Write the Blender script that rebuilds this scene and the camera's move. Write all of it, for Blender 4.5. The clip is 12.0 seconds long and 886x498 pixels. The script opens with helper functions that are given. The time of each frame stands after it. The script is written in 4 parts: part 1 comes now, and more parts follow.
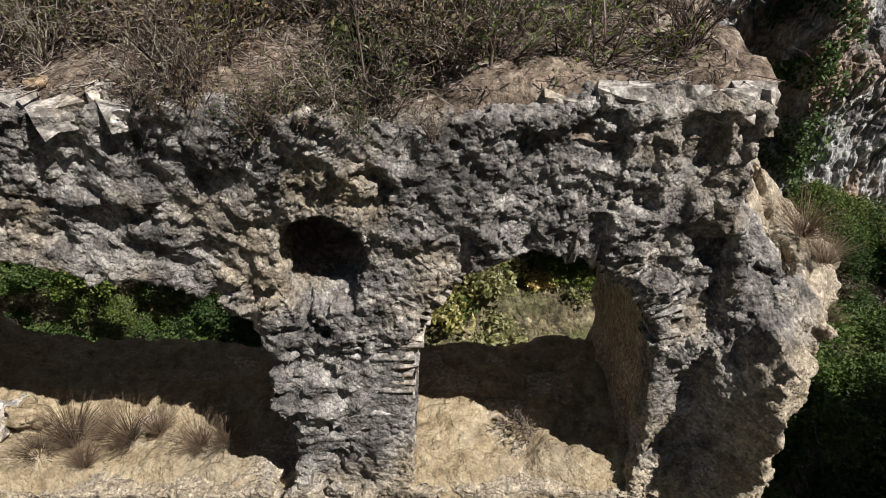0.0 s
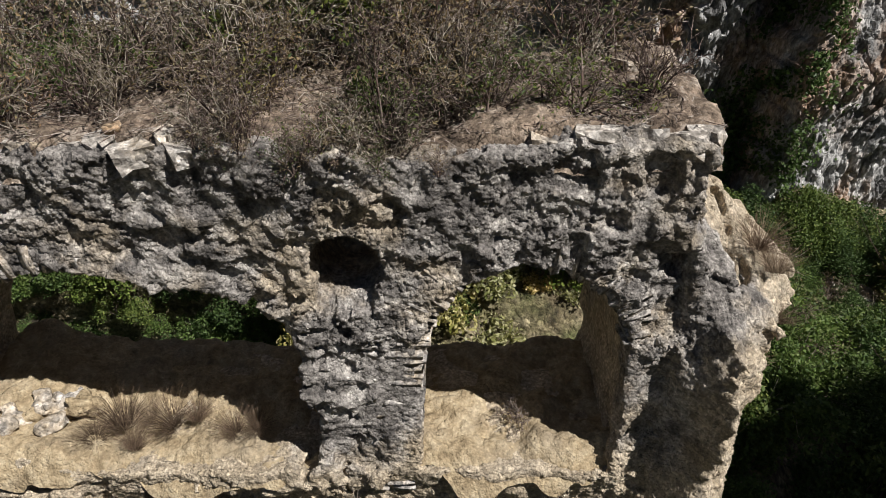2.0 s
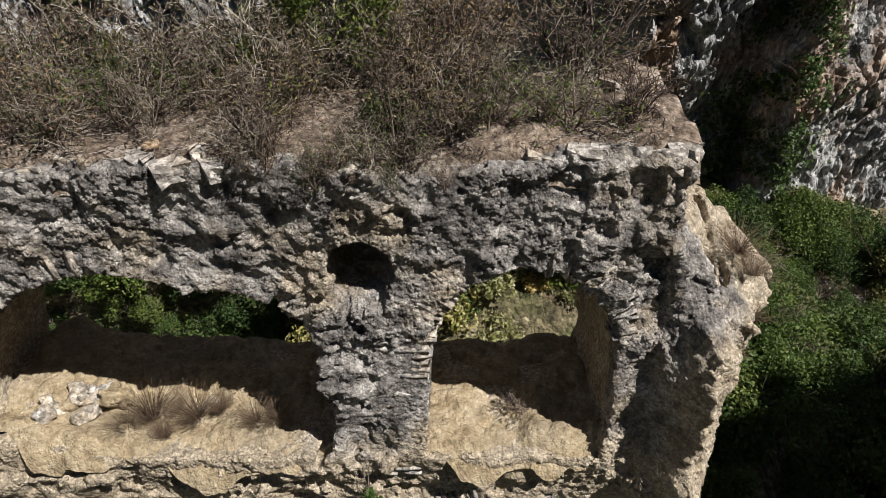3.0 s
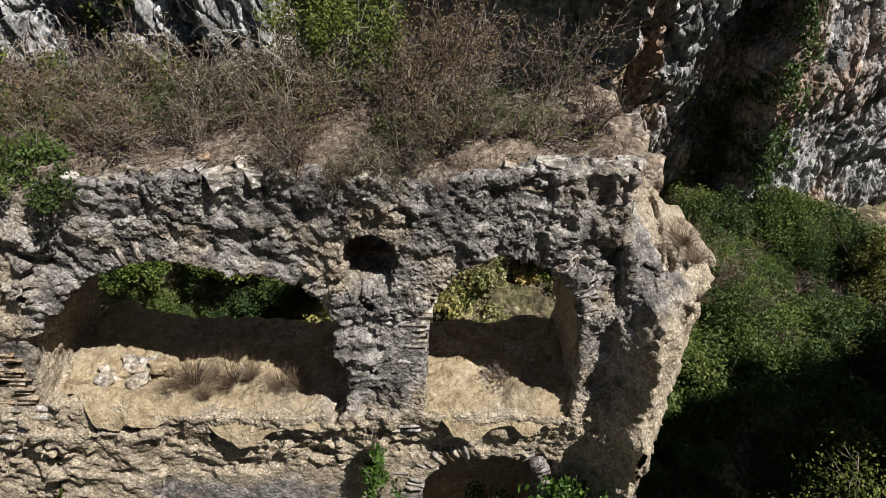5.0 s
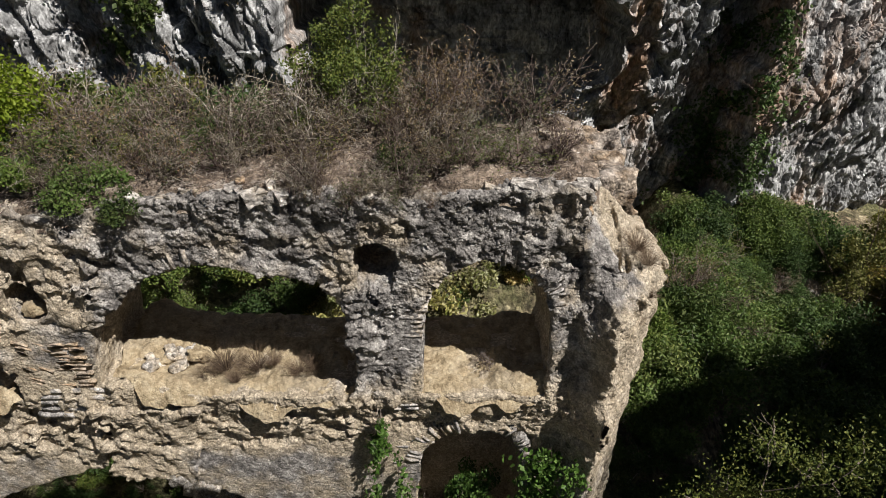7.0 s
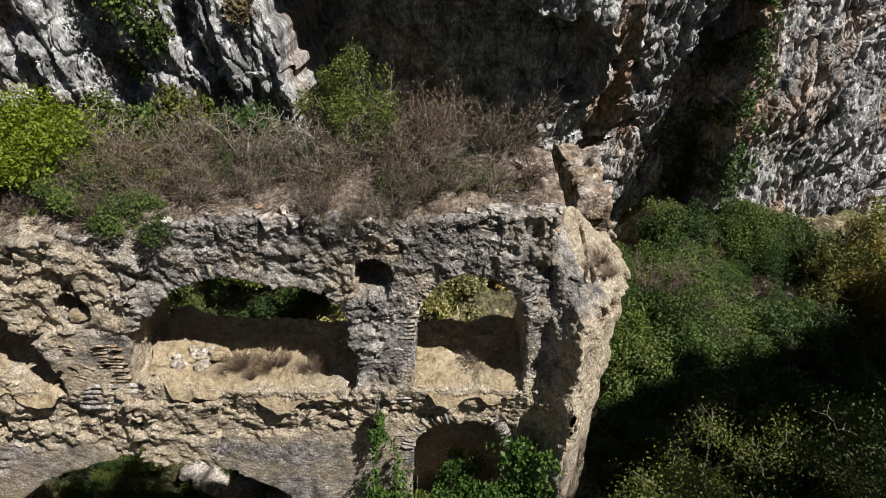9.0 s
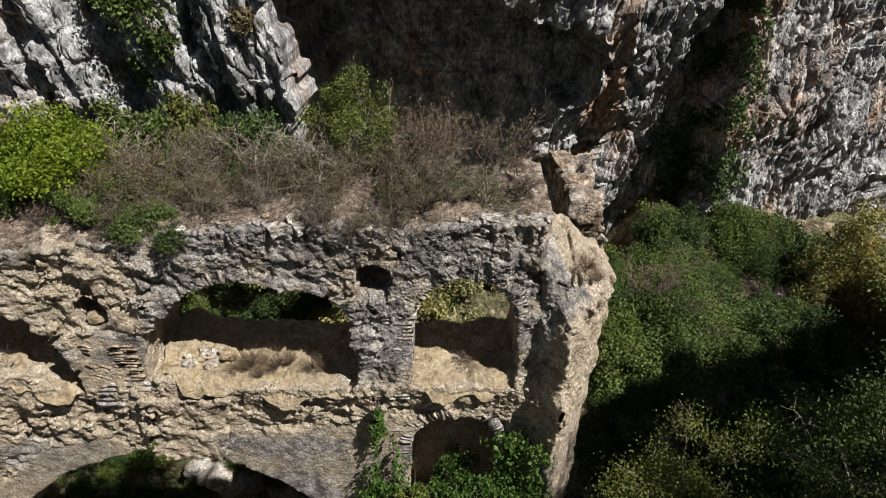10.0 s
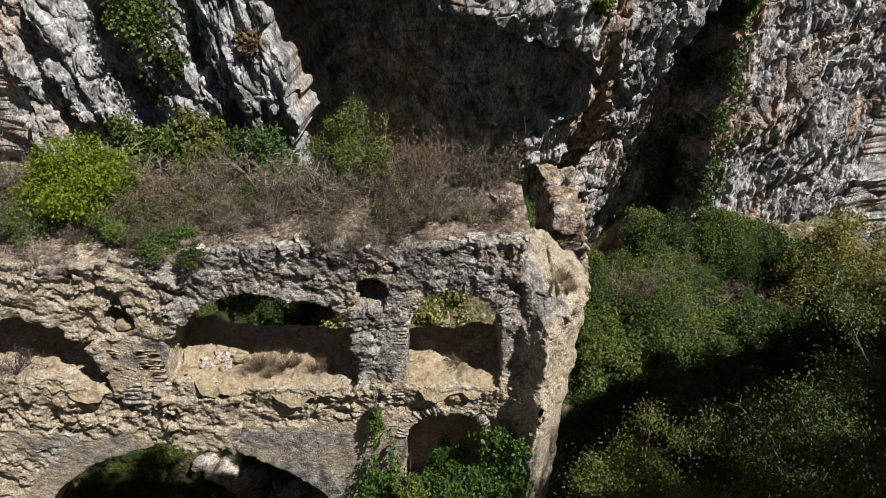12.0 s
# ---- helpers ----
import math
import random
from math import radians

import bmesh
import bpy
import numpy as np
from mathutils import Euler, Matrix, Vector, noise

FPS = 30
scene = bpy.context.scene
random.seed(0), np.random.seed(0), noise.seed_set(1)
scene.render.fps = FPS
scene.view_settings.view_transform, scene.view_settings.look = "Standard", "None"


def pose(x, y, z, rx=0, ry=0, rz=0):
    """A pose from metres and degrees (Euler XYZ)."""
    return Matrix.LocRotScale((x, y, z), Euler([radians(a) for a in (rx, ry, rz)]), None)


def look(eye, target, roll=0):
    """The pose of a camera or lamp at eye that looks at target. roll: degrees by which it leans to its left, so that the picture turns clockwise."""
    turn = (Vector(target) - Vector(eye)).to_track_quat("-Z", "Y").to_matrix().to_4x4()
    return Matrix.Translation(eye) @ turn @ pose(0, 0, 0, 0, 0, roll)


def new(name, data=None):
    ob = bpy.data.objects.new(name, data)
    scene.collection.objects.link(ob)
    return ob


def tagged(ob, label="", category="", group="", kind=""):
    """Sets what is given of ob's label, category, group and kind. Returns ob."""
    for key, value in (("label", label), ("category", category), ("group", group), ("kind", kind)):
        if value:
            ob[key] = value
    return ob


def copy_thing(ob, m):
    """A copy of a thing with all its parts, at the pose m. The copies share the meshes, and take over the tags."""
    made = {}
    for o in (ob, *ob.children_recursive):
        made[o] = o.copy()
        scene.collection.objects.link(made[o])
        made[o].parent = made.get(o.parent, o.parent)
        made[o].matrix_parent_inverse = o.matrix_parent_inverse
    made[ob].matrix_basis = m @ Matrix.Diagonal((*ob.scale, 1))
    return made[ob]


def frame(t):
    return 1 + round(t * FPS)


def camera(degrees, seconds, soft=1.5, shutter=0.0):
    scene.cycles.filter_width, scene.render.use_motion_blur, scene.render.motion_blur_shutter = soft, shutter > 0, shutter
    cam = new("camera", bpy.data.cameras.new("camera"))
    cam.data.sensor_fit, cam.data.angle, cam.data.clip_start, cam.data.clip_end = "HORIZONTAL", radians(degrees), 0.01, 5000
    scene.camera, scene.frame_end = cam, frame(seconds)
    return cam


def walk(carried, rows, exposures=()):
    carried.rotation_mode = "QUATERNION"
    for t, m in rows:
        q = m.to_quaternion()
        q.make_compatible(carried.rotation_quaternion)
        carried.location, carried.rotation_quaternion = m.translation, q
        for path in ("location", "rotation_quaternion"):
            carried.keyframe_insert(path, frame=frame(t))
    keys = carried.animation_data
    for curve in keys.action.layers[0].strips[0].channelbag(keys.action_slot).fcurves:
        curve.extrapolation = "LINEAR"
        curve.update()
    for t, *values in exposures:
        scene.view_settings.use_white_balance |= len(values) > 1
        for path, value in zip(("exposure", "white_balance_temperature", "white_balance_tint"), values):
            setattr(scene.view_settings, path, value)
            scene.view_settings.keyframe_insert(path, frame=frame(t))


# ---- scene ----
cam = camera(70.1, 12.0, soft=0.65)
PATH = [
    (0, (0.066, 0.317, 9.018), (0.131, 2.045, 8.014), 1.3),
    (0.5, (0.074, 0.214, 9.133), (0.133, 1.942, 8.126), 1.2),
    (1, (0.078, 0.059, 9.239), (0.131, 1.788, 8.236), 1.2),
    (1.5, (0.062, -0.108, 9.359), (0.116, 1.621, 8.355), 1.1),
    (2, (0.031, -0.274, 9.481), (0.087, 1.455, 8.477), 1.1),
    (2.5, (0.008, -0.455, 9.621), (0.062, 1.272, 8.615), 1.1),
    (3, (-0.019, -0.663, 9.772), (0.035, 1.062, 8.763), 1.1),
    (5, (0.01, -1.729, 10.316), (0.062, -0.006, 9.302), 1.1),
    (5.5, (0.015, -2.007, 10.442), (0.066, -0.283, 9.43), 1.0),
    (6, (0.05, -2.312, 10.604), (0.096, -0.587, 9.594), 0.9),
    (6.5, (0.064, -2.596, 10.818), (0.111, -0.87, 9.808), 0.9),
    (7, (0.087, -2.87, 11.033), (0.133, -1.143, 10.025), 0.8),
    (9, (0.219, -3.875, 11.854), (0.265, -2.148, 10.847), 0.7),
    (9.5, (0.241, -4.107, 12.053), (0.288, -2.381, 11.044), 0.7),
    (10, (0.266, -4.334, 12.25), (0.313, -2.608, 11.24), 0.7),
    (10.5, (0.29, -4.565, 12.457), (0.337, -2.84, 11.445), 0.7),
    (11, (0.325, -4.797, 12.669), (0.372, -3.072, 11.657), 0.6),
    (11.5, (0.354, -4.997, 12.887), (0.401, -3.273, 11.873), 0.7),
    (12, (0.399, -5.2, 13.089), (0.446, -3.478, 12.073), 0.6),
]
walk(cam, [(t, look(eye, target, roll)) for t, eye, target, roll in PATH])

# ---- light ----
SUN = Vector((0.6, -0.47, 1.0)).normalized()
world = bpy.data.worlds.new("world")
scene.world = world
world.use_nodes = True
wn = world.node_tree.nodes
sky = wn.new("ShaderNodeTexSky")
sky.sky_type, sky.sun_disc = "NISHITA", False
sky.sun_elevation, sky.sun_rotation = math.asin(SUN.z), math.atan2(SUN.x, SUN.y)
sky.altitude, sky.air_density, sky.dust_density = 100, 1.0, 0.6
wn["Background"].inputs["Strength"].default_value = 0.023
world.node_tree.links.new(sky.outputs["Color"], wn["Background"].inputs["Color"])
sun_data = bpy.data.lights.new("sun", "SUN")
sun_data.energy, sun_data.angle, sun_data.color = 5.0, radians(0.53), (1.0, 0.965, 0.91)
sun = new("sun", sun_data)
sun.matrix_world = look((0, 0, 30), Vector((0, 0, 30)) - SUN)
scene.view_settings.exposure = 0.45


# ---- noise on arrays ----
_rng = np.random.RandomState(7)
TABLE = _rng.rand(64, 64, 64).astype(np.float32) * 2 - 1


def vnoise(x, y, z):
    """Smooth value noise, -1 to 1, one lump a unit."""
    out = []
    for a in (x, y, z):
        f = np.floor(a)
        t = (a - f).astype(np.float32)
        out.append((f.astype(np.int64) & 63, t * t * t * (t * (t * 6 - 15) + 10)))
    (i, u), (j, v), (k, w) = out
    i1, j1, k1 = (i + 1) & 63, (j + 1) & 63, (k + 1) & 63
    a = TABLE[i, j, k] * (1 - u) + TABLE[i1, j, k] * u
    b = TABLE[i, j1, k] * (1 - u) + TABLE[i1, j1, k] * u
    c = TABLE[i, j, k1] * (1 - u) + TABLE[i1, j, k1] * u
    d = TABLE[i, j1, k1] * (1 - u) + TABLE[i1, j1, k1] * u
    return (a * (1 - v) + b * v) * (1 - w) + (c * (1 - v) + d * v) * w


def fbm(x, y, z, octaves=4, gain=0.5):
    s, amp, f = 0.0, 1.0, 1.0
    for o in range(octaves):
        s = s + amp * vnoise(x * f + o * 17.3, y * f + o * 5.1, z * f + o * 9.7)
        amp, f = amp * gain, f * 2.03
    return s


def billow(x, y, z, octaves=3, gain=0.5):
    """Rounded lumps parted by creases, 0 in the creases."""
    s, amp, f = 0.0, 1.0, 1.0
    for o in range(octaves):
        s = s + amp * np.abs(vnoise(x * f + o * 11.7, y * f + o * 3.9, z * f + o * 7.3))
        amp, f = amp * gain, f * 2.1
    return s


JITTER = _rng.rand(64, 64, 64, 3).astype(np.float32)


def pebbles(x, y, z):
    """Distance to the nearest of scattered points, one a unit cell: round stones set close."""
    p = np.stack([x, y, z], -1).astype(np.float32)
    base = np.floor(p - 0.5).astype(np.int64)
    best = np.full(len(p), 9.0, np.float32)
    for c in range(8):
        cell = base + np.array([c & 1, c >> 1 & 1, c >> 2])
        k = cell & 63
        q = cell + 0.15 + 0.7 * JITTER[k[:, 0], k[:, 1], k[:, 2]]
        best = np.minimum(best, ((p - q) ** 2).sum(1))
    return np.sqrt(best)


def rubble(x, y, z):
    """Angular stones, one a unit cell: each with its own height and tilt, 0 in the joints."""
    p = np.stack([x, y, z], -1).astype(np.float32)
    base = np.floor(p - 0.5).astype(np.int64)
    first, second = np.full(len(p), 9.0, np.float32), np.full(len(p), 9.0, np.float32)
    height = np.zeros(len(p), np.float32)
    for c in range(8):
        cell = base + np.array([c & 1, c >> 1 & 1, c >> 2])
        k = cell & 63
        j = JITTER[k[:, 0], k[:, 1], k[:, 2]]
        off = p - (cell + 0.1 + 0.8 * j)
        d = (off ** 2).sum(1)
        tilt = JITTER[k[:, 1], k[:, 2], k[:, 0]] - 0.5
        h = 0.25 + 0.75 * JITTER[k[:, 2], k[:, 0], k[:, 1], 0] + (off * tilt).sum(1) * 0.9
        win = d < first
        second = np.where(win, first, np.minimum(second, d))
        first = np.where(win, d, first)
        height = np.where(win, h, height)
    edge = np.sqrt(second) - np.sqrt(first)
    return height * np.clip(edge / 0.16, 0, 1) ** 0.6


def sstep(a, b, x):
    t = np.clip((x - a) / (b - a), 0, 1)
    return t * t * (3 - 2 * t)


def mesh_from(name, verts, faces, material, smooth=True):
    me = bpy.data.meshes.new(name)
    verts = np.asarray(verts, np.float32)
    faces = np.asarray(faces, np.int32)
    n = faces.shape[1]
    me.vertices.add(len(verts))
    me.vertices.foreach_set("co", verts.ravel())
    me.loops.add(faces.size)
    me.loops.foreach_set("vertex_index", faces.ravel())
    me.polygons.add(len(faces))
    me.polygons.foreach_set("loop_start", np.arange(0, faces.size, n, dtype=np.int32))
    me.polygons.foreach_set("use_smooth", np.full(len(faces), smooth))
    me.update(calc_edges=True)
    me.validate()
    me.materials.append(material)
    return me


def surface(field, low, high, step):
    """The skin of a solid (field below zero is inside), as vertices and quads on a grid of cells."""
    axes = [np.arange(low[k], high[k] + step, step, dtype=np.float32) for k in range(3)]
    X, Y, Z = np.meshgrid(*axes, indexing="ij")
    V = field(X, Y, Z).astype(np.float32)
    inside = V < 0
    n = V.shape
    acc = np.zeros((n[0] - 1, n[1] - 1, n[2] - 1, 3), np.float32)
    cnt = np.zeros((n[0] - 1, n[1] - 1, n[2] - 1), np.float32)
    crossings = []
    for ax in range(3):
        lo = [slice(None)] * 3
        hi = [slice(None)] * 3
        lo[ax], hi[ax] = slice(0, -1), slice(1, None)
        a, b = V[tuple(lo)], V[tuple(hi)]
        idx = np.argwhere(inside[tuple(lo)] != inside[tuple(hi)])
        va, vb = a[tuple(idx.T)], b[tuple(idx.T)]
        p = idx.astype(np.float32)
        p[:, ax] += va / (va - vb)
        o1, o2 = [k for k in range(3) if k != ax]
        for d1 in (0, -1):
            for d2 in (0, -1):
                c = idx.copy()
                c[:, o1] += d1
                c[:, o2] += d2
                ok = np.all((c >= 0) & (c < np.array(cnt.shape)), axis=1)
                cc = tuple(c[ok].T)
                np.add.at(cnt, cc, 1)
                np.add.at(acc, cc, p[ok])
        crossings.append((ax, idx, va < 0))
    cells = np.argwhere(cnt > 0)
    number = np.full(cnt.shape, -1, np.int64)
    number[tuple(cells.T)] = np.arange(len(cells))
    verts = acc[tuple(cells.T)] / cnt[tuple(cells.T)][:, None] * step + np.array(low, np.float32)
    quads = []
    for ax, idx, flip in crossings:
        o1, o2 = (ax + 1) % 3, (ax + 2) % 3
        ok = np.all([(idx[:, o] >= 1) & (idx[:, o] < cnt.shape[o]) for o in (o1, o2)], axis=0)
        idx, flip = idx[ok], flip[ok]
        ring = []
        for d1, d2 in ((-1, -1), (0, -1), (0, 0), (-1, 0)):
            c = idx.copy()
            c[:, o1] += d1
            c[:, o2] += d2
            ring.append(number[tuple(c.T)])
        q = np.stack(ring, 1)
        q[~flip] = q[~flip][:, ::-1]
        quads.append(q)
    return verts, np.concatenate(quads)


# ---- materials ----
def nodes_for(name):
    m = bpy.data.materials.new(name)
    m.use_nodes = True
    return m, m.node_tree.nodes, m.node_tree.links, m.node_tree.nodes["Principled BSDF"]


def noise_node(nodes, links, vector, scale, detail=6, rough=0.6, stretch=None):
    if stretch:
        mp = nodes.new("ShaderNodeMapping")
        mp.inputs["Scale"].default_value = stretch[:3]
        mp.inputs["Rotation"].default_value = (0, radians(stretch[3]) if len(stretch) > 3 else 0, 0)
        links.new(vector, mp.inputs["Vector"])
        vector = mp.outputs["Vector"]
    n = nodes.new("ShaderNodeTexNoise")
    n.inputs["Scale"].default_value, n.inputs["Detail"].default_value, n.inputs["Roughness"].default_value = scale, detail, rough
    links.new(vector, n.inputs["Vector"])
    return n.outputs["Fac"]


def ramp_node(nodes, links, fac, stops):
    r = nodes.new("ShaderNodeValToRGB")
    while len(r.color_ramp.elements) < len(stops):
        r.color_ramp.elements.new(0.5)
    for e, (p, c) in zip(r.color_ramp.elements, stops):
        e.position, e.color = p, (*c, 1) if len(c) == 3 else c
    links.new(fac, r.inputs["Fac"])
    return r.outputs["Color"]


def mix_node(nodes, links, fac, a, b, mode="MIX"):
    m = nodes.new("ShaderNodeMix")
    m.data_type, m.blend_type = "RGBA", mode
    for key, val in (("Factor", fac), ("A", a), ("B", b)):
        sock = [s for s in m.inputs if s.name == key and s.type == ("VALUE" if key == "Factor" else "RGBA")][0]
        if isinstance(val, (int, float)):
            sock.default_value = val
        elif isinstance(val, tuple):
            sock.default_value = (*val, 1)
        else:
            links.new(val, sock)
    return [s for s in m.outputs if s.type == "RGBA"][0]


def grey(v):
    return (v, v, v)


def rock_material(name, dark, mid, light, accent, accent_amount=0.5, big=0.9, fine=14.0, stretch=(1, 1, 1), bump=0.03, pale=None, band=None, grain=1.0):
    """Weathered stone: three tones in patches, an accent stain, speckles and grain."""
    m, nodes, links, bsdf = nodes_for(name)
    co = nodes.new("ShaderNodeNewGeometry").outputs["Position"]
    a = noise_node(nodes, links, co, big, 8, 0.65, stretch)
    b = noise_node(nodes, links, co, big * 5.3, 8, 0.7, stretch)
    c = noise_node(nodes, links, co, fine, 6, 0.7, stretch)
    tone = ramp_node(nodes, links, b, [(0.38, dark), (0.5, mid), (0.62, light)])
    stain = ramp_node(nodes, links, a, [(0.5 - 0.1 * accent_amount, grey(0)), (0.64 - 0.1 * accent_amount, grey(1))])
    if band:
        # bare cores and sills show fresh stone: low courses, and the broken end
        sep = nodes.new("ShaderNodeSeparateXYZ")
        links.new(co, sep.inputs[0])
        total = a
        for axis, lo, hi, amount in band:
            r = nodes.new("ShaderNodeMapRange")
            r.inputs["From Min"].default_value, r.inputs["From Max"].default_value = lo, hi
            r.inputs["To Min"].default_value, r.inputs["To Max"].default_value = 0.0, amount
            links.new(sep.outputs[axis], r.inputs["Value"])
            add = nodes.new("ShaderNodeMath")
            links.new(total, add.inputs[0])
            links.new(r.outputs["Result"], add.inputs[1])
            total = add.outputs[0]
        stain = ramp_node(nodes, links, total, [(0.5 - 0.1 * accent_amount, grey(0)), (0.64 - 0.1 * accent_amount, grey(1))])
    col = mix_node(nodes, links, stain, tone, mix_node(nodes, links, 0.65, tone, accent))
    if pale:
        d = noise_node(nodes, links, co, big * 2.3, 9, 0.75, stretch)
        col = mix_node(nodes, links, ramp_node(nodes, links, d, [(0.56, grey(0)), (0.66, grey(0.8))]), col, pale)
    grains = []
    for scale in (fine * 0.55, fine * 1.35):
        vo = nodes.new("ShaderNodeTexVoronoi")
        vo.inputs["Scale"].default_value = scale
        warp = nodes.new("ShaderNodeVectorMath")
        warp.operation = "MULTIPLY_ADD"
        wn2 = nodes.new("ShaderNodeTexNoise")
        wn2.inputs["Scale"].default_value = scale * 0.8
        mp = nodes.new("ShaderNodeMapping")
        mp.inputs["Scale"].default_value = stretch[:3]
        mp.inputs["Rotation"].default_value = (0, radians(stretch[3]) if len(stretch) > 3 else 0, 0)
        links.new(co, mp.inputs["Vector"])
        links.new(mp.outputs["Vector"], wn2.inputs["Vector"])
        links.new(wn2.outputs["Color"], warp.inputs[0])
        warp.inputs[1].default_value = (1.1 / scale,) * 3
        links.new(mp.outputs["Vector"], warp.inputs[2])
        links.new(warp.outputs[0], vo.inputs["Vector"])
        grains.append(vo)
    sepc = nodes.new("ShaderNodeSeparateColor")
    links.new(grains[1].outputs["Color"], sepc.inputs[0])
    speck = ramp_node(nodes, links, sepc.outputs[0], [(0.0, grey(0.62)), (0.5, grey(1.0)), (1.0, grey(1.38))])
    sepd = nodes.new("ShaderNodeSeparateColor")
    links.new(grains[0].outputs["Color"], sepd.inputs[0])
    speck = mix_node(nodes, links, 1.0, speck, ramp_node(nodes, links, sepd.outputs[0], [(0.0, grey(0.72)), (1.0, grey(1.28))]), "MULTIPLY")
    speck = mix_node(nodes, links, 1.0, speck, ramp_node(nodes, links, c, [(0.38, grey(0.6)), (0.5, grey(1.0)), (0.62, grey(1.3))]), "MULTIPLY")
    col = mix_node(nodes, links, grain, col, speck, "MULTIPLY")
    links.new(col, bsdf.inputs["Base Color"])
    bsdf.inputs["Roughness"].default_value = 0.93
    bsdf.inputs["Specular IOR Level"].default_value = 0.15
    d2 = noise_node(nodes, links, co, fine * 2.4, 4, 0.7, stretch)
    normal = None
    for height, reach in ((b, bump * 1.2), (grains[0].outputs["Distance"], bump * -1.1), (grains[1].outputs["Distance"], bump * -0.6), (d2, bump * 0.5)):
        bp = nodes.new("ShaderNodeBump")
        bp.inputs["Strength"].default_value, bp.inputs["Distance"].default_value, bp.invert = 1.0, abs(reach), reach < 0
        links.new(height, bp.inputs["Height"])
        if normal:
            links.new(normal, bp.inputs["Normal"])
        normal = bp.outputs["Normal"]
    links.new(normal, bsdf.inputs["Normal"])
    return m


def leaf_material(name, one, two, three, clear=0.3):
    m, nodes, links, bsdf = nodes_for(name)
    geo = nodes.new("ShaderNodeNewGeometry")
    info = nodes.new("ShaderNodeObjectInfo")
    col = ramp_node(nodes, links, geo.outputs["Random Per Island"], [(0.0, one), (0.5, two), (1.0, three)])
    var = ramp_node(nodes, links, info.outputs["Random"], [(0.0, (0.5, 0.58, 0.5)), (0.5, (0.95, 1, 0.9)), (0.8, (1.2, 1.15, 0.8)), (1.0, (1.5, 1.25, 1.0))])
    col = mix_node(nodes, links, 1.0, col, var, "MULTIPLY")
    links.new(col, bsdf.inputs["Base Color"])
    bsdf.inputs["Roughness"].default_value = 0.55
    bsdf.inputs["Specular IOR Level"].default_value = 0.3
    tr = nodes.new("ShaderNodeBsdfTranslucent")
    links.new(col, tr.inputs["Color"])
    mx = nodes.new("ShaderNodeMixShader")
    mx.inputs[0].default_value = clear
    links.new(bsdf.outputs[0], mx.inputs[1])
    links.new(tr.outputs[0], mx.inputs[2])
    links.new(mx.outputs[0], nodes["Material Output"].inputs["Surface"])
    return m


def twig_material(name, one, two, three):
    m, nodes, links, bsdf = nodes_for(name)
    geo = nodes.new("ShaderNodeNewGeometry")
    col = ramp_node(nodes, links, geo.outputs["Random Per Island"], [(0.0, one), (0.5, two), (1.0, three)])
    grain = noise_node(nodes, links, geo.outputs["Position"], 40, 3)
    col = mix_node(nodes, links, 1.0, col, ramp_node(nodes, links, grain, [(0.3, grey(0.6)), (0.7, grey(1.2))]), "MULTIPLY")
    info = nodes.new("ShaderNodeObjectInfo")
    col = mix_node(nodes, links, 1.0, col, ramp_node(nodes, links, info.outputs["Random"], [(0.0, (0.45, 0.40, 0.38)), (0.4, (0.82, 0.73, 0.70)), (0.75, (1.0, 0.97, 0.94)), (1.0, (1.3, 1.25, 1.2))]), "MULTIPLY")
    links.new(col, bsdf.inputs["Base Color"])
    bsdf.inputs["Roughness"].default_value = 0.85
    bsdf.inputs["Specular IOR Level"].default_value = 0.2
    return m


WALL = rock_material("wall_rubble", (0.10, 0.092, 0.088), (0.26, 0.24, 0.225), (0.47, 0.44, 0.41), (0.53, 0.43, 0.30), 0.0, 0.8, 30, bump=0.026, grain=0.7,
                     band=(("Z", 5.5, 4.6, 0.24), ("Z", 3.9, 3.5, -0.2), ("X", 2.2, 2.6, 0.14), ("X", -3.2, -5.0, 0.12), ("Y", 3.95, 4.2, 0.16)))
SLAB = rock_material("slab_stone", (0.16, 0.148, 0.142), (0.30, 0.28, 0.265), (0.46, 0.43, 0.40), (0.36, 0.28, 0.18), 0.2, 1.7, 26, bump=0.012)
BRICK = rock_material("old_brick", (0.20, 0.13, 0.08), (0.34, 0.245, 0.16), (0.44, 0.35, 0.25), (0.26, 0.23, 0.20), 0.6, 2.5, 30, bump=0.008)
PALE = rock_material("pale_stone", (0.20, 0.18, 0.16), (0.36, 0.33, 0.30), (0.52, 0.49, 0.46), (0.42, 0.33, 0.22), 0.2, 1.5, 20, bump=0.012)
EARTH = rock_material("sill_earth", (0.225, 0.172, 0.108), (0.335, 0.265, 0.17), (0.43, 0.355, 0.245), (0.28, 0.235, 0.175), 0.1, 1.2, 30, bump=0.014, grain=0.35)
CLIFF = rock_material("cliff_limestone", (0.12, 0.119, 0.119), (0.28, 0.277, 0.275), (0.45, 0.447, 0.445), (0.36, 0.20, 0.10), -0.2, 0.22, 7.0, (1.3, 1.3, 0.75, 12), 0.05, (0.50, 0.49, 0.48), grain=0.8,
                      band=(("X", -5.4, -7.5, 0.05), ("X", 6.0, 6.7, 0.09), ("X", 7.0, 7.8, -0.09), ("X", 11.2, 12.0, 0.08), ("X", 13.0, 14.5, -0.08)))
OUTCROP = rock_material("brown_rock", (0.13, 0.09, 0.06), (0.26, 0.19, 0.13), (0.42, 0.34, 0.26), (0.40, 0.36, 0.33), 0.3, 0.7, 9, bump=0.05)
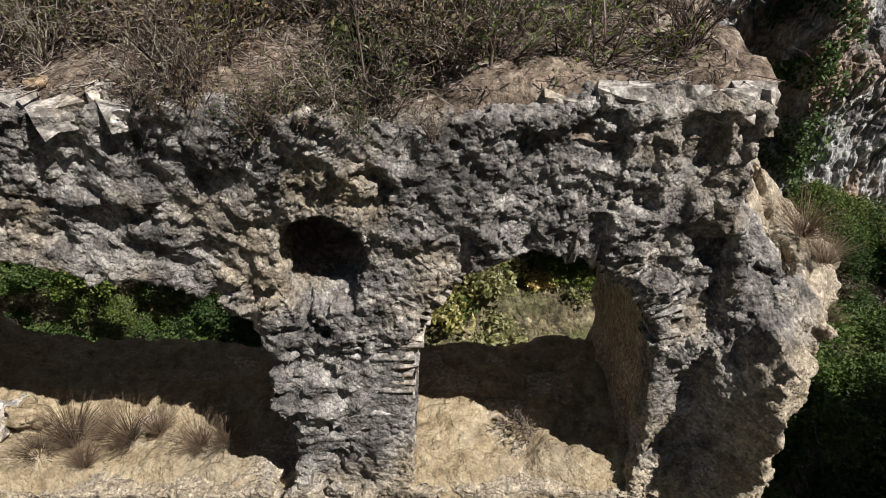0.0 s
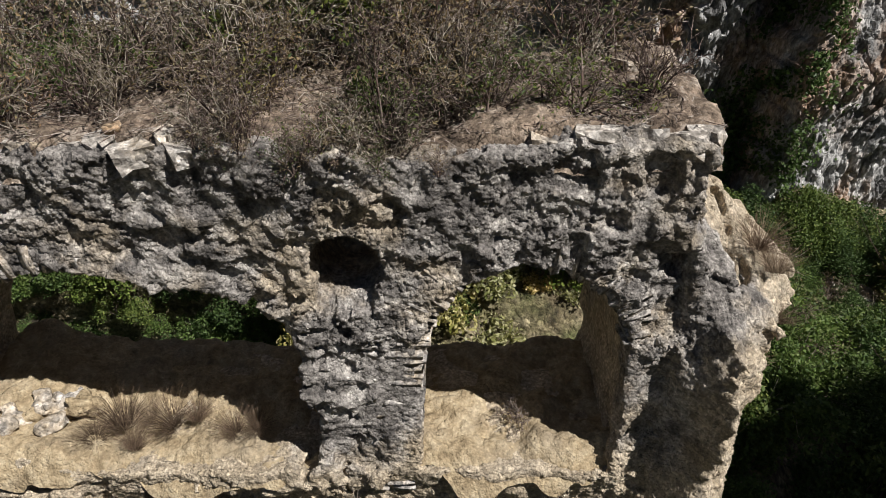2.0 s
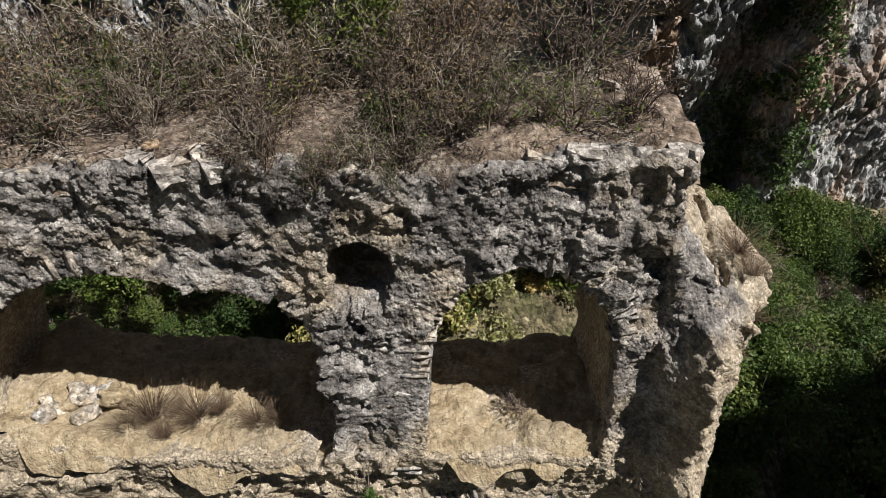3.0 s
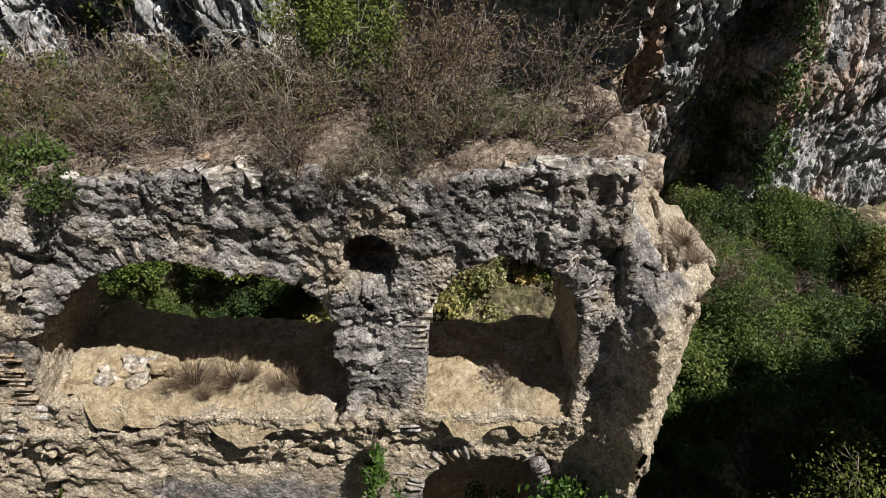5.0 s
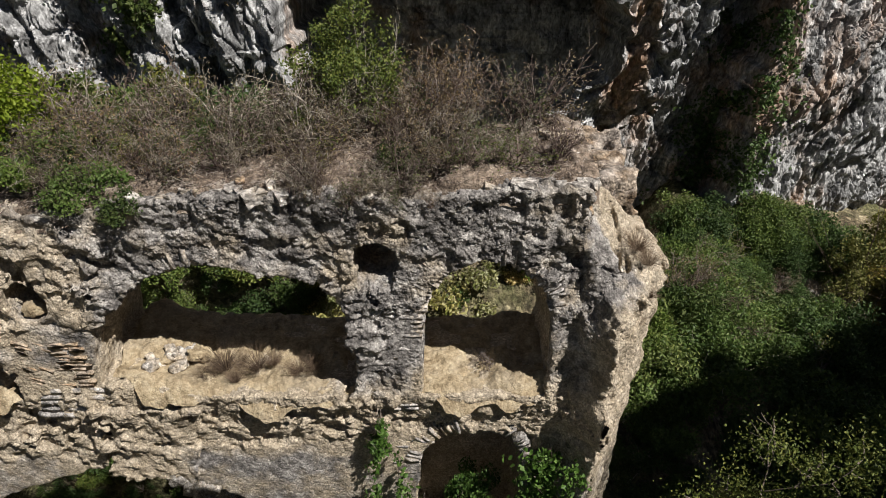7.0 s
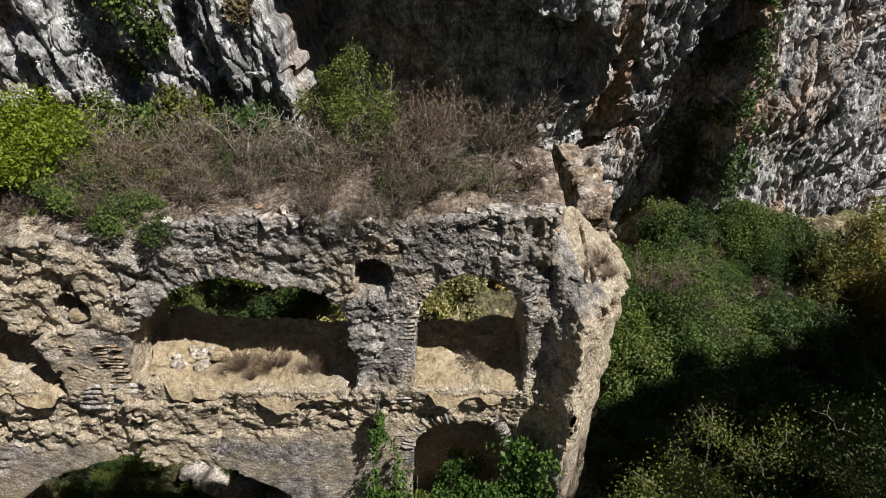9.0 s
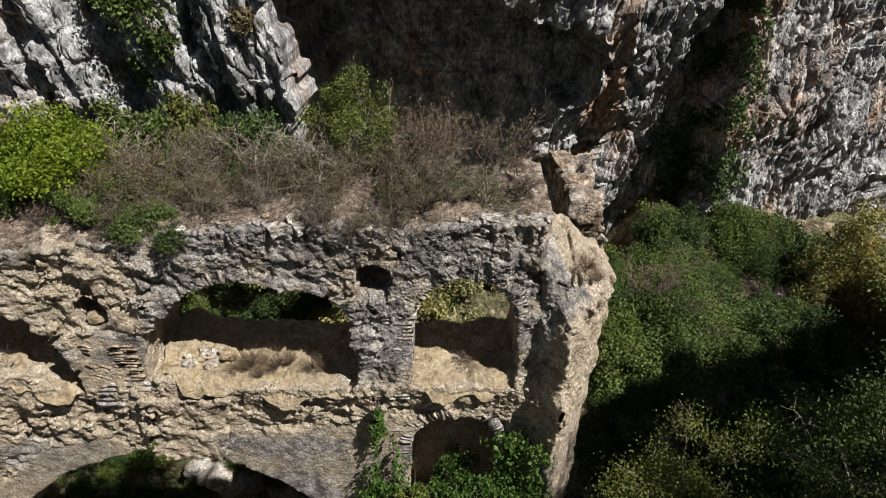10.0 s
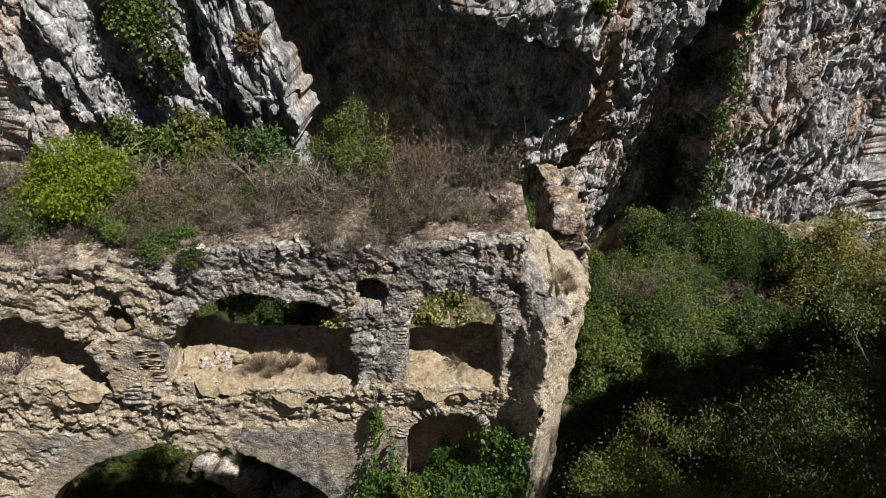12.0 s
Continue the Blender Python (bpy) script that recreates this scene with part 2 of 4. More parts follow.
GROUND = rock_material("leaf_litter", (0.05, 0.042, 0.028), (0.15, 0.12, 0.075), (0.30, 0.25, 0.17), (0.09, 0.10, 0.04), 0.6, 0.35, 9, bump=0.06)
DECK = rock_material("deck_soil", (0.07, 0.053, 0.042), (0.17, 0.13, 0.10), (0.33, 0.28, 0.235), (0.24, 0.185, 0.14), 0.4, 1.4, 24, bump=0.02, grain=0.8)
LEAF_DARK = leaf_material("leaf_dark_green", (0.034, 0.062, 0.018), (0.068, 0.112, 0.032), (0.14, 0.19, 0.07))
LEAF_MID = leaf_material("leaf_olive_green", (0.045, 0.07, 0.02), (0.085, 0.115, 0.03), (0.16, 0.18, 0.06))
LEAF_FRESH = leaf_material("leaf_fresh_green", (0.05, 0.088, 0.02), (0.10, 0.148, 0.036), (0.175, 0.215, 0.08))
LEAF_IVY = leaf_material("leaf_ivy_green", (0.045, 0.09, 0.016), (0.095, 0.175, 0.03), (0.19, 0.28, 0.075))
LEAF_LIME = leaf_material("leaf_lime", (0.20, 0.26, 0.02), (0.36, 0.41, 0.035), (0.50, 0.53, 0.07), 0.4)
LEAF_YELLOW = leaf_material("leaf_yellowing", (0.13, 0.135, 0.035), (0.23, 0.215, 0.06), (0.36, 0.32, 0.15), 0.35)
LEAF_LITTER = leaf_material("leaf_litter_yellow", (0.14, 0.15, 0.04), (0.36, 0.32, 0.14), (0.58, 0.52, 0.36), 0.3)
LEAF_DRY = leaf_material("leaf_dry", (0.075, 0.055, 0.038), (0.145, 0.11, 0.075), (0.24, 0.195, 0.145), 0.2)
TWIG = twig_material("twig_grey_brown", (0.05, 0.035, 0.03), (0.14, 0.105, 0.092), (0.36, 0.325, 0.30))
STRAW = twig_material("straw", (0.15, 0.11, 0.075), (0.25, 0.195, 0.14), (0.38, 0.315, 0.24))
BARK = twig_material("bark_pale", (0.20, 0.18, 0.15), (0.32, 0.29, 0.25), (0.42, 0.39, 0.34))


def part(name, me, parent, label=""):
    ob = new(name, me)
    ob.parent = parent
    if label:
        ob["label"] = label
    return ob


# ---- the arcaded wall ----
def wall_top(x):
    return np.interp(x, [-12, -7, -5.8, -4.8, -3.3, -1.5, 0.0, 0.8, 1.8, 2.3], [7.7, 7.65, 7.5, 7.6, 7.85, 7.95, 7.85, 8.0, 8.05, 8.0])


def arch(x, z, cx, cz, rx, rz, floor, power=2.0):
    """Below zero within an arched opening; roughly metres."""
    u = np.abs(x - cx) / rx
    w = np.maximum(z - cz, 0) / rz
    head = ((u ** power + w ** power) ** (1 / power) - 1) * rz
    return np.maximum(head, floor - z)


def wall_solid(X, Y, Z, wx, wz):
    front = 3.72 - 0.08 * sstep(6.9, 8.0, Z) + 0.05 * sstep(4.9, 4.2, Z) + 0.05 * sstep(3.6, 2.0, Z)
    body = np.maximum.reduce([front - Y, Y - 5.30, wx - 2.14 + 0.18 * sstep(6.9, 7.6, Z), Z - (wall_top(X) + 0.12 * (Y - 3.7))])
    # the spur at the wall's end
    taper = 0.04 * (Z - 6.3)
    spur = np.maximum.reduce([-0.76 * (X - 2.47) - 0.65 * (Y - 3.19), 0.85 * (X - 2.47 - taper) - 0.527 * (Y - 3.19),
                              Y - 5.5, 1.5 - X, X - 3.38 - taper, Z - 7.12 + 0.85 * (X - 2.4) + 0.62 * np.maximum(4.4 - Y, -0.3)])
    solid = np.minimum(body, spur + 0.02)
    # a clean joint beside the pier, where the lower masonry on one side stands proud
    joint = wx + 0.19 * (4.7 - Z) + 4.40
    solid = np.minimum(solid, np.maximum.reduce([front - 0.10 - Y, Y - 4.2, -joint, joint - 1.3, Z - 4.62, 1.4 - Z]))
    slot = np.maximum.reduce([np.abs(joint + 0.05) - 0.05, Z - 4.7, 3.1 - Z, Y - 4.0])
    cuts = np.minimum.reduce([
        arch(wx, wz, 0.865, 6.15, 0.84 + 0.085 * np.clip(6.15 - Z, 0, 1.6), 0.87, 4.80 + 0.12 * sstep(4.0, 4.8, Y)),
        arch(wx, wz, -2.60, 5.55, 1.78, 1.46, 4.78 + 0.15 * sstep(4.0, 4.9, Y) + 0.25 * sstep(-2.8, -3.9, X), np.where(X < -2.6, 1.55, 1.82)),
        arch(wx, wz, -7.10, 5.2, 1.68, 1.38, 4.75 + 0.15 * sstep(4.0, 4.9, Y) + 0.3 * sstep(-5.7, -6.6, X), 1.8),
        np.maximum(arch(wx, wz, 0.74, 3.25, 0.83, 0.86, -2), Y - 5.0),
        slot,
        arch(wx, wz, -4.7, -1.36, 3.8, 4.6, -9)])
    round_hole = np.maximum(np.hypot(X + 0.55, Z - 6.97) - 0.28, Y - 4.5)
    # its sill falls away towards the front
    sill = np.maximum.reduce([np.abs(X + 0.57) - 0.235, 6.50 + 0.7 * (Y - 3.62) - Z, Z - 7.0, Y - 4.3])
    round_hole = np.minimum(round_hole, sill)
    broken_hole = np.maximum(np.hypot((X + 4.97) * 0.95, Z - 6.36) - 0.27, Y - 4.3)
    return np.maximum(solid, -np.minimum.reduce([cuts, round_hole, broken_hole]))


def wall_field(X, Y, Z):
    d = wall_solid(X, Y, Z, X, Z)
    near = np.abs(d) < 0.4
    x, y, z = X[near], Y[near], Z[near]
    # slow warp, so that no edge is straight
    wx = x + 0.05 * vnoise(x * 1.3, y * 1.3, z * 1.3) + 0.035 * vnoise(x * 4, y * 4 + 9, z * 4)
    wz = z + 0.05 * vnoise(x * 1.3 + 31, y * 1.3, z * 1.3) + 0.04 * vnoise(x * 4 + 31, y * 4, z * 4)
    e = wall_solid(x, y, z, wx, wz)
    calm = sstep(4.1, 4.6, y)
    upper = sstep(6.3, 6.8, z + 0.5 * vnoise(x * 0.8, y, z * 0.8)) * (1 - calm)
    end = sstep(1.7, 2.0, x)
    upper = np.maximum(upper, end * sstep(5.6, 6.3, z))
    # dressed faces: the spandrel beside the pier and the ring of the great arch
    ring = (np.hypot((x + 4.7) / 3.8, np.maximum(z + 1.36, 0) / 4.6) - 1) * 4.3
    smooth_low = sstep(3.9, 3.3, z + 0.5 * vnoise(x * 0.7 + 5, y, z)) * np.maximum(sstep(-3.5, -2.9, x + 0.4 * (z - 3)), sstep(0.56, 0.48, ring) * sstep(-4.4, -4.6, x))
    core = sstep(4.85, 4.55, z) * (1 - smooth_low) * (0.35 + 0.65 * sstep(-0.3, 0.15, vnoise(x * 1.2 + 20, y, z * 1.6)))
    slow = fbm(x * 0.9, y * 0.9, z * 0.9, 3)
    chunk = fbm(x * 3.1, y * 3.1, z * 3.6, 4, 0.68)
    # rubble in broken layers, and deep pockets where stones fell out
    slant = z + 0.25 * x + 0.22 * vnoise(x * 1.4, y * 1.4, z * 1.4)
    layers = np.abs(vnoise(x * 3.0, y * 3.0, slant * 7.5)) + 0.6 * np.abs(vnoise(x * 7, y * 7, z * 15))
    pocket = sstep(0.36, 0.46, vnoise(x * 4.4 + 40, y * 4.4, z * 3.6)) + 0.8 * sstep(0.42, 0.5, vnoise(x * 8.5 + 4, y * 8.5, z * 7.5))
    rim = np.minimum(np.abs(np.hypot((x + 4.97) * 0.95, z - 6.36) - 0.27) + 0.03, np.abs(np.hypot(x - 0.865, np.maximum(z - 6.15, 0)) - 0.835) + 0.04)
    rim = np.minimum(rim, np.abs(np.hypot(x + 0.55, z - 6.95) - 0.27))
    damp = 0.3 + 0.7 * sstep(0.02, 0.16, rim)
    # laid courses keep their faces
    panel = sstep(0.62, 0.45, np.abs(x + 4.85)) * sstep(0.55, 0.42, np.abs(z - 5.45))
    quoin = sstep(0.22, 0.14, np.abs(x + 0.17)) * sstep(4.4, 4.6, z) * sstep(6.4, 6.2, z)
    damp = damp * (1 - 0.75 * panel) * (1 - 0.6 * quoin)
    pocket *= damp
    chunk *= damp
    west = sstep(-3.0, -4.2, x) * (1 - calm) * sstep(3.4, 4.2, z)
    e += west * damp * (0.04 * pocket - 0.04 * chunk - 0.028 * (layers - 0.45))
    e += (0.04 * slow - 0.020 * chunk * (1 - 0.7 * calm)) * (1 - 0.6 * smooth_low)
    e += upper * 0.045 * pocket
    pitted = upper * sstep(0.3, 1.3, x + 0.6 * vnoise(x * 0.9, y, z * 0.9 + 4))
    e += pitted * 0.09 * (sstep(0.22, 0.42, vnoise(x * 3.6 + 8, y * 3, z * 2.7)) - 0.2)
    e += core * (0.12 * pocket - 0.075 * (layers - 0.42)) * (1 - calm)
    e += end * sstep(6.0, 6.5, z) * sstep(7.8, 7.4, z) * 0.15 * (sstep(0.1, 0.3, vnoise(x * 3.1, y * 3.1, z * 2.0 + 3)) - 0.3)
    e -= 0.05 * np.exp(-((z - 4.75) / 0.3) ** 2)
    # creases that follow the arches' old courses
    slant = z + 0.5 * x * sstep(0.2, -0.6, x) - 0.35 * x * sstep(0.6, 1.4, x) + 0.2 * vnoise(x * 1.7, y, z * 1.7)
    crease = np.abs(vnoise(x * 1.8, y * 2.0, slant * 5.5)) + 0.5 * np.abs(vnoise(x * 4.4, y * 4, slant * 12))
    e += upper * damp * 0.06 * (0.40 - crease)
    pier = sstep(-0.24, -0.36, x) * sstep(-1.3, -0.9, x) * sstep(6.9, 6.5, z) * sstep(4.5, 4.7, z) * (1 - calm)
    e += pier * (0.08 * pocket - 0.045 * chunk - 0.05 * fbm(x * 5.2, y * 5.2, z * 4.4 + 6, 2, 0.6))
    spur_skin = sstep(2.25, 2.45, x)
    e += spur_skin * (0.045 * fbm(x * 3.3, y * 3.3, z * 2.2, 3, 0.6) - 0.03)
    skin = (np.abs(e) < 0.16) & (y < 4.8)
    sx, sy, sz = x[skin], y[skin], z[skin]
    rough = damp[skin] * (0.6 + 0.5 * upper + 0.4 * core - 0.35 * smooth_low)[skin] * (1 - 0.6 * calm[skin])
    stones = rubble(sx * 5.6 + 0.8 * sz, sy * 5.6, sz * 7.4 + 1.1 * vnoise(sx * 3, sy * 3, sz * 3))
    small = rubble(sx * 13, sy * 13, sz * 15)
    grit = vnoise(sx * 23, sy * 23, sz * 23)
    e[skin] += rough * (0.040 * (0.55 - stones) + 0.020 * (0.5 - small) + 0.010 * grit)
    d[near] = e
    return d.astype(np.float32)


def refine(verts, quads, mask):
    """Splits the masked quads in four."""
    keep, q = quads[~mask], quads[mask]
    n = len(verts)
    e = np.concatenate([np.stack([q[:, k], q[:, (k + 1) % 4]], 1) for k in range(4)])
    e.sort(axis=1)
    key, inv = np.unique(e[:, 0].astype(np.int64) * n + e[:, 1], return_inverse=True)
    mids = (verts[key // n] + verts[key % n]) * 0.5
    m = inv.reshape(4, -1) + n
    cent = np.arange(len(q)) + n + len(mids)
    verts = np.concatenate([verts, mids, verts[q].mean(1)])
    small = np.concatenate([np.stack([q[:, k], m[k], cent, m[k - 1]], 1) for k in range(4)])
    return verts, np.concatenate([keep, small])


def normals_of(verts, quads):
    nn = np.zeros_like(verts)
    fn = np.cross(verts[quads[:, 2]] - verts[quads[:, 0]], verts[quads[:, 3]] - verts[quads[:, 1]])
    for k in range(4):
        np.add.at(nn, quads[:, k], fn)
    return nn / (np.linalg.norm(nn, axis=1)[:, None] + 1e-9)


verts, quads = surface(wall_field, (-9.2, 3.1, 0.6), (3.7, 5.55, 8.6), 0.029)
mid = verts[quads].mean(1)
verts, quads = refine(verts, quads, (mid[:, 0] > -4.6) & (mid[:, 2] > 4.1) & (mid[:, 1] < 4.15))
# crusted grit on the near faces
p = verts
fade = sstep(-4.5, -4.2, p[:, 0]) * sstep(4.2, 4.5, p[:, 2]) * sstep(4.1, 3.9, p[:, 1])
crust = 0.020 * (rubble(p[:, 0] * 18, p[:, 1] * 18, p[:, 2] * 20) - 0.45) + 0.02 * (0.5 - pebbles(p[:, 0] * 36, p[:, 1] * 36, p[:, 2] * 36)) + 0.006 * vnoise(p[:, 0] * 45, p[:, 1] * 45, p[:, 2] * 45)
verts = verts + normals_of(verts, quads) * (fade * crust * (0.35 + 0.65 * sstep(-0.35, 0.25, vnoise(p[:, 0] * 1.7, p[:, 1] * 1.7, p[:, 2] * 1.7))))[:, None]
wall = tagged(new("arcade_wall", mesh_from("arcade_wall", verts, quads, WALL)),
              "ruined grey rubble masonry wall with arched openings", "ruined wall")


def earth_sill(name, x0, x1, base, rise):
    """Eroded earth that fills the floor of an opening, rounded off at the front."""
    us, vs = np.arange(x0, x1, 0.03), np.arange(3.64, 5.32, 0.03)
    x, y = np.meshgrid(us, vs, indexing="ij")
    ends = sstep(0.45, 0.05, np.minimum(x - x0, x1 - x) + 0.1 * vnoise(x * 5, 0 * x, 0 * x))
    y = y + (0.09 * vnoise(x * 2.2, 0 * x + 3, 0 * x) + 0.03 * vnoise(x * 6, 0 * x, 0 * x) + 0.17 * ends) * sstep(4.1, 3.7, y)
    edge = np.clip((3.98 - y) / 0.40, 0, 1.2)
    z = base(x) + 0.05 + rise * sstep(3.9, 4.9, y) - 0.27 * edge ** 3 + 0.05 * np.exp(-((y - 3.9) / 0.14) ** 2) + 0.08 * fbm(x * 2.5, y * 2.5, 0 * x, 5, 0.6) + 0.03 * billow(x * 5, y * 5, 0 * x, 3)
    pts = np.stack([x, y, z], -1)
    return tagged(new(name, mesh_from(name, pts.reshape(-1, 3), grid_faces(*x.shape), EARTH)),
                  "dry eroded tan earth on the sill of an opening", "earth sill", "earth sills")


def grid_faces(nu, nv):
    i = np.arange(nu * nv).reshape(nu, nv)
    return np.stack([i[:-1, :-1].ravel(), i[1:, :-1].ravel(), i[1:, 1:].ravel(), i[:-1, 1:].ravel()], 1)


earth_sill("earth_sill", -0.02, 1.78, lambda x: 4.84 + 0 * x, 0.12)
earth_sill("earth_sill", -4.25, -0.8, lambda x: 4.80 + 0.25 * sstep(-2.8, -3.9, x) - 0.12 * sstep(-1.5, -0.9, x), 0.16)
earth_sill("earth_sill", -8.8, -5.4, lambda x: 4.74 + 0.3 * sstep(-5.7, -6.6, x), 0.16)


def deck_soil():
    x, y = np.meshgrid(np.arange(-9.2, 2.1, 0.04), np.arange(3.72, 5.5, 0.04), indexing="ij")
    z = wall_top(x) + 0.12 * (y - 3.7) + 0.03 + 0.06 * fbm(x * 1.6, y * 1.6, 0 * x, 4) + 0.05 * billow(x * 6, y * 6, 0 * x, 3) - 0.3 * sstep(3.86, 3.72, y) - 0.8 * sstep(5.2, 5.46, y)
    tagged(new("soil", mesh_from("soil", np.stack([x, y, z], -1).reshape(-1, 3), grid_faces(*x.shape), DECK)),
           "dry brown soil and litter on the wall's top", "soil", kind="stuff")


deck_soil()

# ---- ground and cliffs ----
def ground_height(x, y):
    foot = np.interp(x, [-60, -12, -8, -4.5, -1.8, 0, 3, 8, 17, 60], [2, 1.5, 0.5, -2.5, -2.5, -0.9, -0.6, -2.0, -6.5, -8])
    head = np.interp(x, [-60, -12, -5, -3, 3, 6.5, 10, 17, 60], [5, 4.8, 4.2, 3.6, 3.3, 1.6, -0.8, -4.6, -6])
    back = foot + (head - foot) * sstep(4.5, 12.5, y) + 0.15 * np.clip(y - 14.5, 0, 6) - 0.75 * np.clip(y - 12.8, 0, 7) * sstep(-4.2, -2.5, x) * sstep(11, 7.5, x) + 0.6 * np.clip(y - 16.6, 0, 4) * sstep(11.8, 13.5, x) * sstep(26, 19, x)
    gully = sstep(-17, -15.3, x) * sstep(-1.9, -3.3, x)
    back = back * (1 - gully) + gully * np.interp(y, [4, 7, 11, 14.0, 14.3, 14.6, 15.0, 16.5, 40], [-3.5, -8.0, -12.0, -11.5, -5.0, 4.4, 4.4, 2.0, 4])
    fore = np.interp(x, [-60, -8, -4.5, -1.5, 0.5, 2.0, 4, 10, 60], [0, -0.5, -3, 0.0, 1.6, 1.2, -1.0, -4, -8])
    fore = fore - 0.75 * np.clip(3.4 - y, 0, 7)
    t = sstep(3.6, 5.4, y)
    h = fore * (1 - t) + back * t
    far = sstep(30, 90, np.hypot(x, y))
    h = h * (1 - far) + far * -6.0
    return h + 0.35 * fbm(x * 0.35, y * 0.35, 0 * x, 4) * (1 - far)


def stretch_axis(n, near, far):
    s = np.linspace(-1, 1, n)
    return near * s + (far - near) * np.sign(s) * np.abs(s) ** 6


gx, gy = np.meshgrid(stretch_axis(300, 26, 900) + 4, stretch_axis(300, 24, 900) + 8, indexing="ij")
gz = ground_height(gx, gy)
tagged(new("ground", mesh_from("ground", np.stack([gx, gy, gz], -1).reshape(-1, 3), grid_faces(300, 300), GROUND)),
       "steep gorge floor of dry earth and leaf litter", "ground", kind="structure")


def cliff_depth(x, z):
    """How far back the cliff's face lies."""
    left = 15.0 - 0.24 * np.maximum(x + 4, -12) + 0.06 * (z - 6)
    # deep clefts part the buttress
    for cx, width, depth in ((-6.7, 0.22, 1.1), (-9.9, 0.7, 1.5), (-12.6, 0.3, 0.8)):
        left = left + depth * np.exp(-((x - cx + 0.22 * (z - 7)) / width) ** 2)
    # a shallow cave under a lip that comes down to the right
    lip = np.interp(x, [-6, -4, 0, 1, 2.5, 4, 5.2, 6.4, 8], [12, 11.3, 9.9, 9.1, 8.8, 8.55, 8.0, 7.2, 5.0])
    out = sstep(-0.15, 0.2, z - lip)
    cave = 21.5 + (16.3 + 0.2 * (x - 2) - 21.5) * out
    right = 20.0 + 0.30 * (x - 13) + 0.05 * np.maximum(4 - z, 0)
    edge_l = sstep(-0.35, 0.35, x - np.interp(z, [3, 4.8, 5.8, 7, 8.2, 9.2, 10], [-4.2, -4.1, -3.6, -3.9, -4.15, -4.5, -5.0]))
    # the hanging mass leans out, cut off along slanting lower edges
    low_edge = np.interp(x, [4, 5.5, 6.84, 8.07, 9.0, 10.0, 11.07, 12], [2.3, 2.4, 2.6, 3.5, 4.7, 7.2, 8.9, 10.5])
    left_edge = np.interp(z, [2.6, 3.5, 4.9, 7.0, 8.4, 10], [3.9, 4.6, 5.8, 6.35, 6.3, 5.0])
    mass = sstep(-0.2, 0.2, np.minimum((z - low_edge) * 0.6, x - left_edge))
    y = left * (1 - edge_l) + cave * edge_l
    front = 17.5 + 0.25 * (x - 7) + 0.46 * np.clip(8.3 - z, 0, 6) + 0.5 * np.exp(-((x - 7.0 - 0.1 * (z - 6)) / 0.5) ** 2) * sstep(7.6, 6.8, z)
    y = y + (front - y) * mass
    recess = sstep(6.6, 7.6, x)
    y = y * (1 - recess) + recess * (22.0 + (front - 22.0) * mass)
    rr = sstep(11.7, 12.4, x)
    return y * (1 - rr) + right * rr


